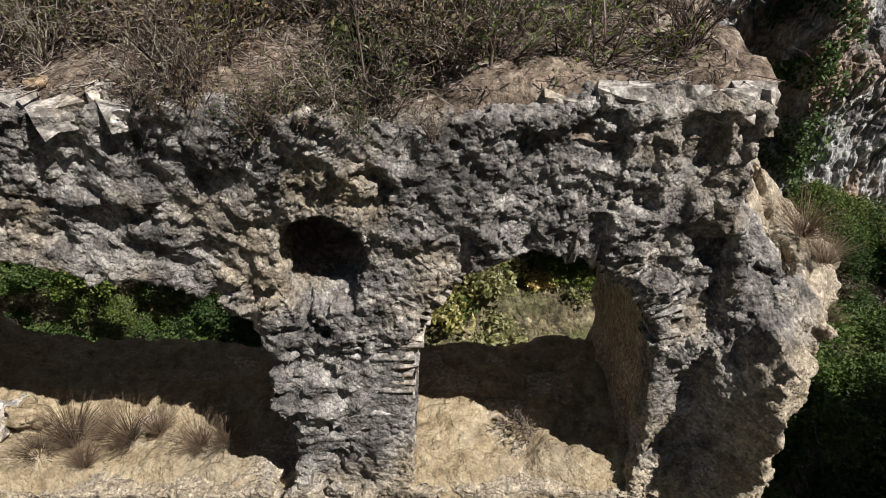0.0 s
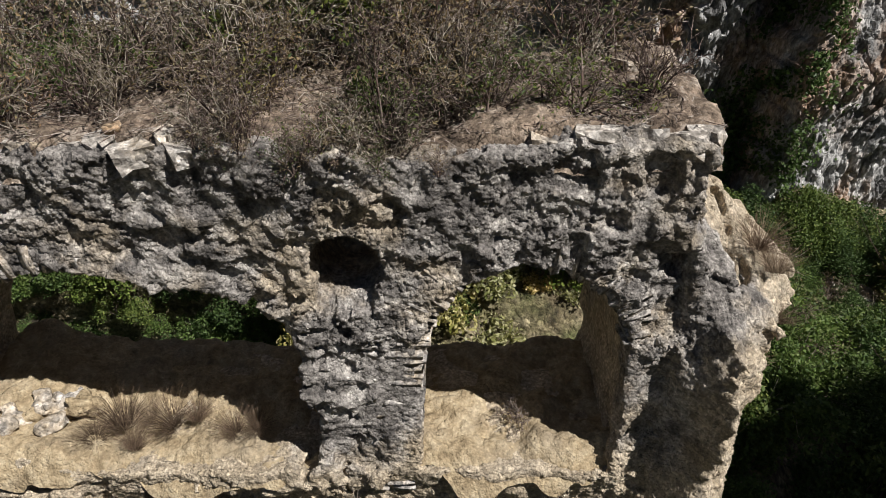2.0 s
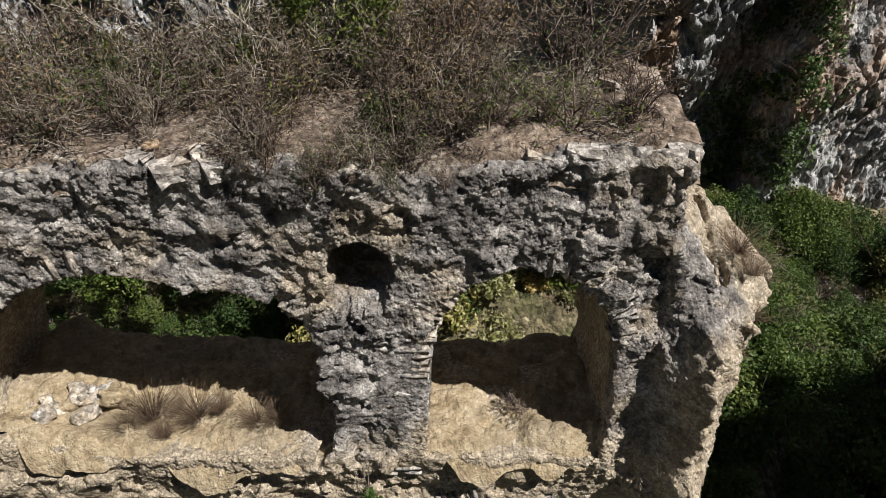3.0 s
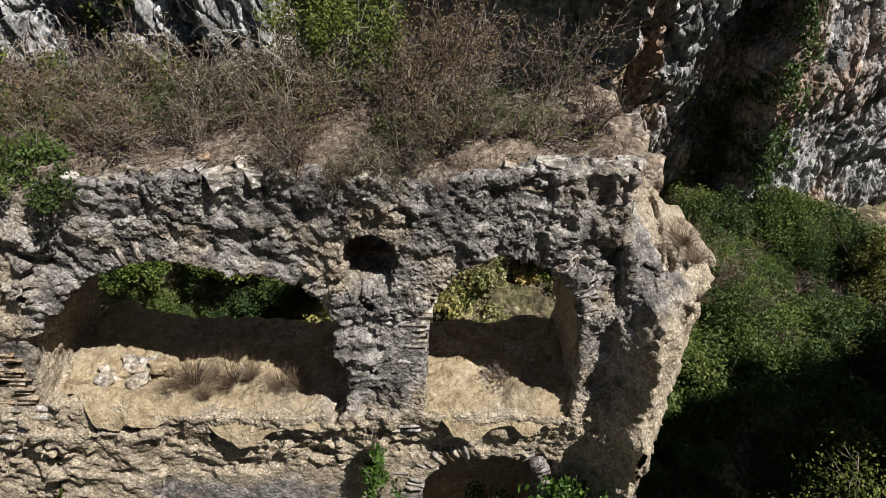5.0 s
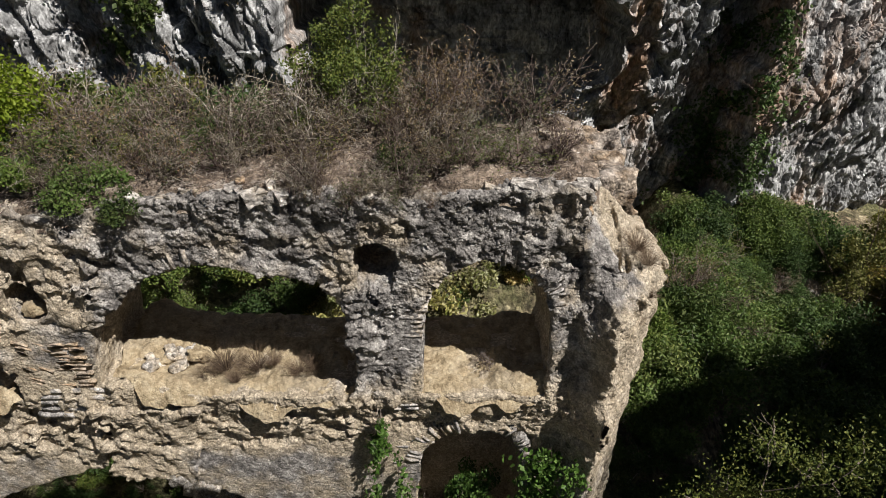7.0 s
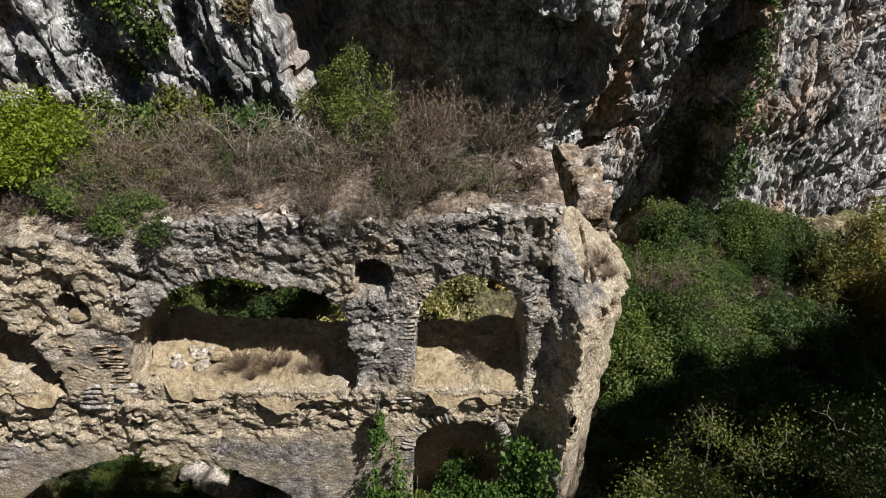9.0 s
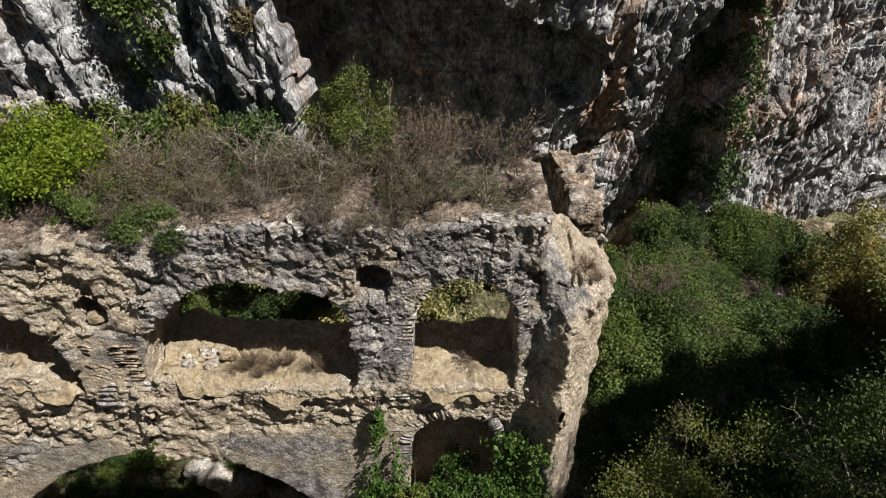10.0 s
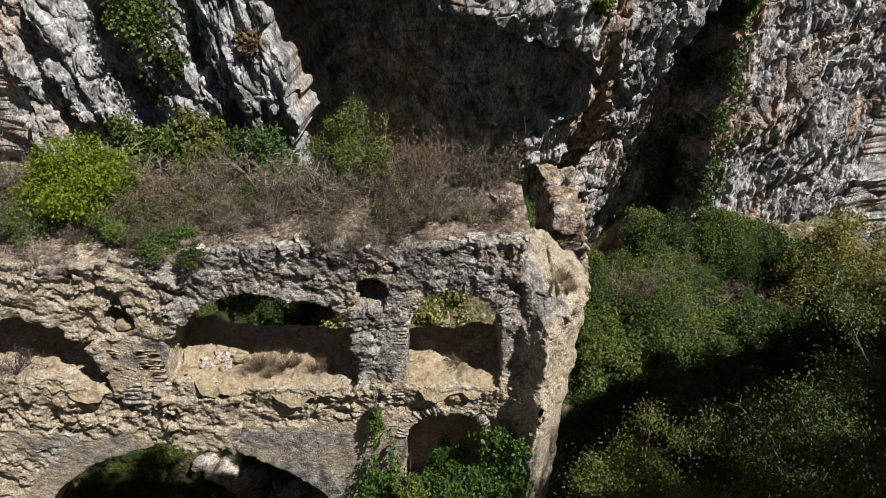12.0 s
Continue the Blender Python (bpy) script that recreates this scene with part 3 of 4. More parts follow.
def build_cliff():
    us = np.concatenate([np.linspace(-70, -14, 50)[:-1], np.linspace(-14, 21, 720), np.linspace(21, 90, 60)[1:]])
    vs = np.concatenate([np.linspace(-13, -2, 70)[:-1], np.linspace(-2, 12, 300), np.linspace(12, 30, 50)[1:]])
    x, z = np.meshgrid(us, vs, indexing="ij")
    o = 0 * x
    wx = x + 0.35 * vnoise(x * 0.5, o, z * 0.5) + 0.22 * vnoise(x * 1.9, o, z * 1.9) + 0.1 * vnoise(x * 5, o, z * 5)
    wz = z + 0.35 * vnoise(x * 0.5 + 9, o, z * 0.5) + 0.25 * vnoise(x * 2.1, o + 7, z * 2.1)
    y = cliff_depth(wx, wz)
    cave = sstep(19.0, 20.8, y) * sstep(9.0, 7.5, x)
    lively = 1 - 0.8 * cave
    # broken blocks, leaning flutes and ledges at several widths
    tilt = 0.26 - 0.56 * sstep(-2, 8, x)
    u = x + tilt * (z - 4) + 0.22 * vnoise(x * 0.7, o, z * 0.7) + 0.06 * vnoise(x * 3, o, z * 3)
    flat = lambda a: a.ravel()
    big = rubble(flat(u * 0.75), flat(o + 0.5), flat(z * 0.42 + 0.2 * x)).reshape(x.shape)
    small = rubble(flat(u * 2.6), flat(o + 0.5), flat(z * 1.2 + 0.3 * x)).reshape(x.shape)
    flutes = fbm(u * 1.3, o, z * 0.3, 4, 0.6)
    streaks = fbm(u * 4.2, o + 3, z * 1.1, 3, 0.7)
    bed = z * 0.8 - 0.12 * x + 0.45 * vnoise(x * 0.35, o, z * 0.5)
    ledge = (bed - np.floor(bed)) * sstep(-0.2, 0.4, vnoise(x * 0.3, o + 3, z * 0.5))
    y = y + lively * (0.40 * fbm(x * 0.22, o, z * 0.22, 3) - (0.34 - 0.14 * sstep(10, 12, x)) * (big - 0.4) - 0.15 * (small - 0.4) + 0.12 * flutes + 0.13 * streaks - 0.12 * ledge + 0.04 * vnoise(x * 7, o, z * 5))
    bed = z * 0.55 - 0.03 * x + 0.3 * vnoise(x * 0.2, o, z * 0.4)
    y = y + (1 - lively) * (0.35 * (bed - np.floor(bed)) + 0.12 * np.abs(vnoise(x * 0.9, o + 4, z * 3.6)) + 0.25 * fbm(x * 0.5, o, z * 0.8, 5) - 0.25 * big)
    rows = [np.stack([x, y, z], -1)]
    top = rows[0][:, -1:, :]
    for k in range(1, 12):
        cap = top.copy()
        cap[..., 1] += k * 6
        cap[..., 2] += 0.6 * k + 0.8 * vnoise(cap[..., 0] * 0.2, cap[..., 1] * 0.2, 0 * cap[..., 0])
        rows.append(cap)
    pts = np.concatenate(rows, 1)
    tagged(new("cliff", mesh_from("cliff", pts.reshape(-1, 3), grid_faces(pts.shape[0], pts.shape[1]), CLIFF, False)),
           "streaked grey limestone cliff with a shaded overhang", "cliff", kind="structure")


    return us, vs, y


CLIFF_GRID = build_cliff()


def cliff_y(x, z):
    us, vs, y = CLIFF_GRID
    return y[np.searchsorted(us, x).clip(0, len(us) - 1), np.searchsorted(vs, z).clip(0, len(vs) - 1)]


def build_far_side():
    """The other side of the gorge, whose crest keeps the sun off the trees below."""
    s, d = np.meshgrid(np.linspace(-12, 45, 150), np.linspace(0, 1, 60), indexing="ij")
    crest = 22.0
    fx = s + 0.6 * crest
    fy = np.interp(s, [-12, -1, 0, 1.2, 2.0, 2.6, 3.6, 5.5, 15.6, 30, 45], [-6, 2.6, 3.3, 3.6, 4.4, 5.4, 7.8, 9.3, 13.9, 19, 23]) - 0.47 * crest
    rise = np.minimum(d / 0.6, 1)
    back = np.clip(d - 0.6, 0, 1) * 90
    off = -2.5 + 2.5 * rise + back + 0.6 * fbm(s * 0.3, d * 6, 0 * s, 4) * (d < 0.55)
    low = sstep(-12, -4, s)
    pz = -9 + (crest * (0.4 + 0.6 * low) + 9) * rise + (0.5 + 1.3 * (d > 0.5) * (d < 0.75)) * fbm(s * 0.9, d, 0 * s, 5, 0.65) * rise
    pts = np.stack([fx + off * 0.5, fy - off * 0.86, pz], -1)
    tagged(new("cliff_opposite", mesh_from("cliff_opposite", pts.reshape(-1, 3), grid_faces(150, 60), CLIFF)),
           "grey limestone cliff on the gorge's other side", "cliff", kind="structure")


build_far_side()


# ---- plants ----
def leaves_at(centres, size, rng, droop=0.0, slim=0.55):
    """Bent diamond leaves at the centres, turned at random."""
    n = len(centres)
    a = rng.normal(size=(n, 3))
    a[:, 2] -= droop
    a /= np.linalg.norm(a, axis=1)[:, None]
    b = np.cross(a, rng.normal(size=(n, 3)))
    b /= np.linalg.norm(b, axis=1)[:, None] + 1e-9
    up = np.cross(a, b)
    s = (size * rng.uniform(0.6, 1.35, n))[:, None]
    tip, base = centres + a * s, centres - a * s
    l, r = centres + b * s * slim + up * s * 0.15, centres - b * s * slim + up * s * 0.15
    v = np.stack([base, l, tip, r], 1).reshape(-1, 3)
    return v, np.arange(n * 4).reshape(-1, 4)


def sticks(a, b, ra, rb):
    """Tapered three-sided sticks from points a to points b."""
    n = len(a)
    d = b - a
    d = d / (np.linalg.norm(d, axis=1)[:, None] + 1e-9)
    ref = np.where(np.abs(d[:, 2:3]) < 0.9, np.array([[0, 0, 1.0]]), np.array([[1.0, 0, 0]]))
    u = np.cross(d, ref)
    u /= np.linalg.norm(u, axis=1)[:, None]
    w = np.cross(d, u)
    ring = []
    for base, rad in ((a, ra), (b, rb)):
        for k in range(3):
            t = 2 * math.pi * k / 3
            ring.append(base + (u * math.cos(t) + w * math.sin(t)) * np.asarray(rad).reshape(-1, 1))
    v = np.stack(ring, 1).reshape(-1, 3)
    o = np.arange(n)[:, None] * 6
    f = np.concatenate([o + np.array([[k, (k + 1) % 3, 3 + (k + 1) % 3, 3 + k]]) for k in range(3)])
    return v, f


def branches(rng, stems, height, spread, levels, kids, start_radius, segs=3, wobble=0.25, lean=0.0):
    """Branching sticks out of one root. Gives segment ends, radii and the twig tips."""
    A, B, RA, RB, tips = [], [], [], [], []
    ang = rng.uniform(0, 2 * math.pi, stems)
    out = rng.uniform(0.1, 1, stems) * spread
    dirs = np.stack([np.cos(ang) * out + lean, np.sin(ang) * out, np.ones(stems)], 1)
    pos = np.stack([np.cos(ang), np.sin(ang), 0 * ang], 1) * 0.04 * rng.uniform(0, 1, (stems, 1)) * height
    length = height * rng.uniform(0.45, 0.75, stems)
    rad = np.full(stems, start_radius) * rng.uniform(0.6, 1.2, stems)
    for level in range(levels):
        dirs = dirs / np.linalg.norm(dirs, axis=1)[:, None]
        nodes_p, nodes_d, nodes_r, nodes_l = [], [], [], []
        p, d, r = pos, dirs, rad
        for k in range(segs):
            d = d + rng.normal(size=d.shape) * wobble
            d /= np.linalg.norm(d, axis=1)[:, None]
            q = p + d * (length / segs)[:, None]
            r2 = r * (0.75 if k < segs - 1 else 0.5)
            A.append(p), B.append(q), RA.append(r), RB.append(r2)
            p, r = q, r2
            nodes_p.append(q), nodes_d.append(d), nodes_r.append(r2), nodes_l.append(length)
        tips.append(p)
        if level == levels - 1:
            tips.extend(nodes_p)
            break
        P, D = np.concatenate(nodes_p), np.concatenate(nodes_d)
        R, L = np.concatenate(nodes_r), np.concatenate(nodes_l)
        take = np.repeat(np.arange(len(P)), kids)
        pos, rad, length = P[take], R[take] * 0.7, L[take] * rng.uniform(0.3, 0.6, len(take))
        dirs = D[take] + rng.normal(size=(len(take), 3)) * 0.75
        dirs[:, 2] += 0.1
    return np.concatenate(A), np.concatenate(B), np.concatenate(RA), np.concatenate(RB), np.concatenate(tips)


def dry_shrub(seed, height, spread, leafy, leaf_mat, stems=11, thick=0.012, wood=TWIG):
    rng = np.random.RandomState(seed)
    a, b, ra, rb, tips = branches(rng, stems, height, spread, 3, 2, thick, 3, 0.13)
    root = new("dry_shrub", None)
    v, f = sticks(a, b, np.maximum(ra, 0.0034), np.maximum(rb, 0.0022))
    part("stem", mesh_from("stem", v, f, wood), root)
    n = int(leafy)
    c = tips[rng.randint(0, len(tips), n)] + rng.normal(size=(n, 3)) * 0.03
    v, f = leaves_at(c, 0.019, rng, slim=0.4)
    part("foliage", mesh_from("foliage", v, f, leaf_mat, False), root)
    return root


def bush(seed, radius, height, count, size, leaf_mat, name="bush", bumps=26, with_stems=True, bark=BARK, levels=3, clump=1.0):
    rng = np.random.RandomState(seed)
    root = new(name, None)
    # crown of leafy clumps with gaps between
    c = rng.normal(size=(bumps, 3))
    c /= np.linalg.norm(c, axis=1)[:, None]
    c *= rng.uniform(0.45, 0.95, bumps)[:, None]
    c[:, 2] = np.abs(c[:, 2]) * 0.9 + 0.12
    c *= np.array([radius, radius, height])
    rad = rng.uniform(0.2, 0.42, bumps) * radius * clump
    k = rng.choice(bumps, count, p=rad ** 2 / np.sum(rad ** 2))
    o = rng.normal(size=(count, 3))
    o /= np.linalg.norm(o, axis=1)[:, None]
    o *= (rng.uniform(0, 1, count) ** 0.4 * rad[k] * rng.uniform(0.8, 1.15, count))[:, None]
    p = c[k] + o
    p[:, 2] = np.maximum(p[:, 2], 0.02)
    v, f = leaves_at(p, size, rng, 0.2)
    part("crown", mesh_from("crown", v, f, leaf_mat, False), root)
    if with_stems:
        a, b, ra, rb, _ = branches(rng, 6, height * 0.95, 0.8, levels, 2, 0.03 * radius, 2, 0.2)
        v, f = sticks(a, b, ra, rb)
        part("stem", mesh_from("stem", v, f, bark), root)
    return root


def tuft(seed, blades, length, spread):
    rng = np.random.RandomState(seed)
    ang = rng.uniform(0, 2 * math.pi, blades)
    lean = rng.uniform(0.05, spread, blades)
    ln = length * rng.uniform(0.5, 1.1, blades)
    base = np.stack([np.cos(ang), np.sin(ang), 0 * ang], 1) * 0.07 * rng.uniform(0, 1, (blades, 1))
    d = np.stack([np.cos(ang) * lean, np.sin(ang) * lean, np.ones(blades)], 1)
    d /= np.linalg.norm(d, axis=1)[:, None]
    mid = base + d * (ln * 0.55)[:, None]
    d2 = d * np.array([1.5, 1.5, 0.8])
    end = mid + d2 / np.linalg.norm(d2, axis=1)[:, None] * (ln * 0.45)[:, None]
    v1, f1 = sticks(base, mid, np.full(blades, 0.002), np.full(blades, 0.0016))
    v2, f2 = sticks(mid, end, np.full(blades, 0.0016), np.full(blades, 0.0007))
    root = new("grass_tuft", mesh_from("grass_tuft", np.concatenate([v1, v2]), np.concatenate([f1, f2 + len(v1)]), STRAW))
    return root


def scatter(protos, rng, spots, label, category, group, size=(0.8, 1.25), tilt=8):
    """First use of each prototype takes the original, later ones are copies."""
    used = set()
    for i, (x, y, z, s) in enumerate(spots):
        src = protos[i] if i < len(protos) else protos[rng.randint(len(protos))]
        m = pose(x, y, z, rng.uniform(-tilt, tilt), rng.uniform(-tilt, tilt), rng.uniform(0, 360))
        k = s * rng.uniform(*size)
        if src.name in used:
            ob = copy_thing(src, m)
        else:
            used.add(src.name)
            ob = src
            ob.matrix_basis = m
        ob.scale = (k, k, k * rng.uniform(0.85, 1.15))
        tagged(ob, label, category, group)


def deck_z(x, y):
    return float(wall_top(x) + 0.12 * (y - 3.7))


def ground_z(x, y):
    return float(ground_height(np.array(float(x)), np.array(float(y))))


def tall_tree(seed, leaf_mat, count=24000, size=0.022):
    """A tree 9 m high: a long bare trunk and a broken crown of leafy clumps on pale limbs."""
    rng = np.random.RandomState(seed)
    root = new("tree", None)
    a, b, ra, rb, tips = branches(rng, 5, 2.6, 0.75, 4, 2, 0.05, 2, 0.2)
    up = np.array([0, 0, 5.9])
    n = 7
    ring = np.cumsum(np.concatenate([np.zeros((1, 3)), np.stack([rng.normal(size=n) * 0.1, rng.normal(size=n) * 0.1, np.full(n, 5.9 / n)], 1)]), 0)
    a, b, tips = a + ring[-1], b + ring[-1], tips + ring[-1]
    rt = np.linspace(0.13, 0.07, n + 1)
    v, f = sticks(np.concatenate([ring[:-1], a]), np.concatenate([ring[1:], b]), np.concatenate([rt[:-1], np.maximum(ra, 0.006)]), np.concatenate([rt[1:], np.maximum(rb, 0.004)]))
    part("trunk", mesh_from("trunk", v, f, BARK), root)
    high = tips[tips[:, 2] > 6.7]
    pick = high[rng.choice(len(high), 150)]
    c = pick[rng.randint(0, 150, count)] + rng.normal(size=(count, 3)) * np.array([0.15, 0.15, 0.10])
    v, f = leaves_at(c, size, rng, 0.2)
    part("crown", mesh_from("crown", v, f, leaf_mat, False), root)
    return root


def climber(name, spots, seed, size, leaf_mat, label):
    """Leaves close to a surface, on thin stems."""
    rng = np.random.RandomState(seed)
    root = new(name, None)
    v, f = leaves_at(spots, size, rng, 0.6, 0.7)
    part("foliage", mesh_from("foliage", v, f, leaf_mat, False), root)
    k = rng.randint(0, len(spots), max(12, len(spots) // 25))
    a = spots[k]
    b = a + rng.normal(size=a.shape) * size * 3 + np.array([0, 0, size * 5])
    v, f = sticks(a, b, np.full(len(a), size * 0.1), np.full(len(a), size * 0.06))
    tagged(part("stem", mesh_from("stem", v, f, TWIG), root), kind="stuff")
    return tagged(root, label, "climbing plant")


rng = np.random.RandomState(3)
# the wall's top
dry = [dry_shrub(11 + k, 0.86, 0.75, 240 if k % 3 else 560, (LEAF_MID, LEAF_DRY, LEAF_DRY, LEAF_DRY)[k % 4], 5, 0.015, BARK if k % 4 == 2 else TWIG) for k in range(8)]
spots = []
for k in range(230):
    x = rng.uniform(-8.8, 1.55)
    y = 3.72 + 1.6 * rng.uniform(0, 1)
    if vnoise(np.array([x * 1.5]), np.array([y * 1.5]), np.array([0.5]))[0] < -0.3:
        continue
    if -4.0 < x < -1.7 and y < 4.0:
        continue
    if x > 0.7 and y < 3.98:
        continue
    spots.append((x, y, deck_z(x, y), rng.uniform(0.45, 0.75) + 0.55 * (y - 3.7) / 1.6))
for k in range(14):
    x = rng.uniform(-1.5, 0.4)
    spots.append((x, rng.uniform(3.58, 3.75), deck_z(x, 3.6) - 0.1, rng.uniform(0.4, 0.6)))
scatter(dry, rng, spots, "dry grey-brown twiggy shrub on the wall's top", "shrub", "dry shrubs on the wall", (0.85, 1.2), 14)

n = 6000
lx, ly = rng.uniform(-8.9, 1.9, n), rng.uniform(3.78, 5.2, n)
lz = wall_top(lx) + 0.12 * (ly - 3.7) + 0.06 + 0.03 * rng.rand(n)
la = np.stack([lx, ly, lz], 1)
lb = la + rng.normal(size=(n, 3)) * np.array([0.07, 0.07, 0.025])
lv, lf = sticks(la, lb, rng.uniform(0.002, 0.005, n), rng.uniform(0.001, 0.004, n))
tagged(new("dead_twigs", mesh_from("dead_twigs", lv, lf, TWIG)), "broken grey twigs littering the wall's top", "twigs", kind="stuff")

grey_bush = dry_shrub(31, 1.35, 0.8, 2600, LEAF_DRY, 18, 0.016)
grey_bush.matrix_basis = pose(0.2, 5.0, 8.05)
tagged(grey_bush, "tall grey half-bare bush on the wall's top", "bush")
end_bush = dry_shrub(33, 0.62, 0.9, 160, LEAF_DRY, 14, 0.011)
end_bush.matrix_basis = pose(1.62, 4.15, 8.08)
tagged(end_bush, "bare reddish-brown bush at the broken wall end", "bush")

deck_tree = bush(91, 0.84, 1.85, 8500, 0.023, LEAF_MID, "small_tree", 80, True, BARK, 3, 0.62)
deck_tree.matrix_basis = pose(-0.92, 5.15, 8.05, 0, 0, 40)
tagged(deck_tree, "small green tree with gnarled trunk on the wall's top", "tree")
lime = bush(92, 0.92, 1.05, 13000, 0.03, LEAF_LIME, "lime_bush", 70)
lime.matrix_basis = pose(-5.62, 4.95, 8.15)
tagged(lime, "bright lime green rounded bush on the wall's top", "bush")
for x, y, z, r, mat, lab in ((-3.75, 3.95, 7.75, 0.40, LEAF_FRESH, "small yellow-green bush hanging over the wall's edge"),
                             (-4.3, 4.3, 7.85, 0.5, LEAF_MID, "olive green bush on the wall's top"),
                             (-6.4, 4.3, 7.8, 0.55, LEAF_MID, "dusty green bush on the wall's top"),
                             (-7.3, 4.6, 7.9, 0.6, LEAF_MID, "dusty green bush on the wall's top"),
                             (-8.2, 4.4, 7.8, 0.55, LEAF_MID, "dusty green bush on the wall's top"),
                             (-6.9, 4.9, 7.9, 0.7, LEAF_DARK, "dark green bush on the wall's top"),
                             (-3.3, 4.7, 7.95, 0.5, LEAF_MID, "olive green bush on the wall's top"),
                             (-2.6, 5.0, 8.0, 0.45, LEAF_MID, "olive green bush on the wall's top"),
                             (-3.45, 3.72, 7.62, 0.34, LEAF_MID, "small green bush hanging over the wall's edge"),
                             (-4.9, 4.2, 7.8, 0.45, LEAF_FRESH, "small green bush on the wall's top"),
                             (-4.6, 4.9, 7.95, 0.6, LEAF_FRESH, "loose green bush on the wall's top"),
                             (-3.9, 5.1, 8.0, 0.5, LEAF_MID, "olive green bush on the wall's top"),
                             (-5.2, 4.5, 7.85, 0.5, LEAF_FRESH, "loose green bush on the wall's top"),
                             (-3.6, 4.4, 7.85, 0.42, LEAF_MID, "olive green bush on the wall's top"),
                             (-4.15, 3.98, 7.68, 0.45, LEAF_FRESH, "loose green bush at the wall's edge"),
                             (-1.6, 4.9, 8.0, 0.35, LEAF_MID, "olive green bush on the wall's top"),
                             (-0.3, 4.4, 8.0, 0.3, LEAF_MID, "olive green bush on the wall's top")):
    ob = bush(int(400 + x * 10 + y * 7), r, r * 0.95, 2400, 0.021, mat, "bush", 18)
    ob.matrix_basis = pose(x, y, z)
    tagged(ob, lab, "bush")

# slope on the right and the ground behind the wall
rng = np.random.RandomState(4)
green = [bush(40 + k, 1.15, 1.3, 4300, 0.042, (LEAF_DARK, LEAF_FRESH, LEAF_DARK, LEAF_MID, LEAF_FRESH)[k], bumps=12, levels=2) for k in range(5)]
spots = []
for k in range(165):
    x, y = rng.uniform(3.8, 19.5), rng.uniform(7, 18.6)
    if x < 5.2 and y < 9 or x > 0.85 * (y + 6.5):
        continue
    if np.hypot(x - 15.1, y - 16.6) < 1.5:
        continue
    spots.append((x, y, ground_z(x, y) - 0.25, rng.choice([0.5, 0.7, 0.9, 1.1, 1.3])))
scatter(green, rng, spots, "dense green evergreen bush on the gorge slope", "bush", "bushes on the slope")
brown = [dry_shrub(150 + k, 1.3, 0.9, 900, LEAF_DRY, 7, 0.02) for k in range(2)]
spots = []
for k in range(18):
    x, y = rng.uniform(6.0, 15), rng.uniform(10, 17)
    if x < 0.85 * (y + 4):
        spots.append((x, y, ground_z(x, y), rng.uniform(0.8, 1.4)))
scatter(brown, rng, spots, "bare brown shrub among the green bushes", "shrub", "bare shrubs on the slope")
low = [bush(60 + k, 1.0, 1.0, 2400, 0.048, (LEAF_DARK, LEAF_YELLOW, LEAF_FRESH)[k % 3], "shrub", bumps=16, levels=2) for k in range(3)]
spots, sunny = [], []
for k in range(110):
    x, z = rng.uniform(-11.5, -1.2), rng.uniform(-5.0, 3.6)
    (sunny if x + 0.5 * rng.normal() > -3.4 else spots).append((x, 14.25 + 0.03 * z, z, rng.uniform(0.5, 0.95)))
# on the steep bank below, seen under the great arch
for k in range(50):
    x, z = rng.uniform(-15.5, -4.8), rng.uniform(-11.6, -7.0)
    if min(np.hypot(x + 8.6, z + 9.4), np.hypot(x + 5.4, z + 10.8)) > 0.9:
        spots.append((x, 13.95 + 0.04 * (z + 11.5), z, rng.uniform(0.45, 0.8)))
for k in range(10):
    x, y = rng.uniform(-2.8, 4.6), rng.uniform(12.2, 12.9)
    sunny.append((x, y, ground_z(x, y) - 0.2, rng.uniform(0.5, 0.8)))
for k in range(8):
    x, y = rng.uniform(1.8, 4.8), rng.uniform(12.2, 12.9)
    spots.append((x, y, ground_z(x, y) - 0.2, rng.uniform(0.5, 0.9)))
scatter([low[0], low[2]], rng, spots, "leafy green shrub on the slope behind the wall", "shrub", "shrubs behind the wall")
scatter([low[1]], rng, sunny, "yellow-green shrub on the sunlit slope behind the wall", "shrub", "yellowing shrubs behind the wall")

litter = [bush(66 + k, 0.6, 0.25, 900, 0.04, (LEAF_FRESH, LEAF_LITTER, LEAF_LITTER)[k], "low_plant", 12) for k in range(3)]
spots = []
for k in range(150):
    x, y = rng.uniform(-2.6, 4.0), rng.uniform(7.5, 12.6)
    spots.append((x, y, ground_z(x, y) - 0.03, rng.uniform(0.6, 1.2)))
scatter(litter, rng, spots, "low yellowing plant on the sunlit slope", "low plant", "low plants behind the wall")

tall = [tall_tree(80 + k, LEAF_MID) for k in range(3)]
tops = ((4.4, 1.0, 7.3), (5.5, 0.6, 7.7), (6.5, 1.2, 7.8), (5.1, -0.3, 7.0), (7.7, 0.9, 8.0), (6.9, 0.1, 7.6), (10.6, 6.2, -1.0), (8.0, 4.6, -1.1), (9.4, 5.0, -1.6))
scatter(tall, rng, [(x, y, z - 9.0, 1.0) for x, y, z in tops], "tall olive green tree with pale limbs in shade", "tree", "trees in the gorge", (0.97, 1.03), 3)
bare = [tall_tree(95 + k, LEAF_MID, 1400) for k in range(2)]
scatter(bare, rng, [(x, y, z - 9.0, 1.0) for x, y, z in ((5.3, -0.1, 7.5), (6.0, 0.2, 7.6), (4.6, 0.3, 7.0))], "tall half-bare tree with pale grey limbs in shade", "tree", "bare trees in the gorge", (0.97, 1.03), 3)
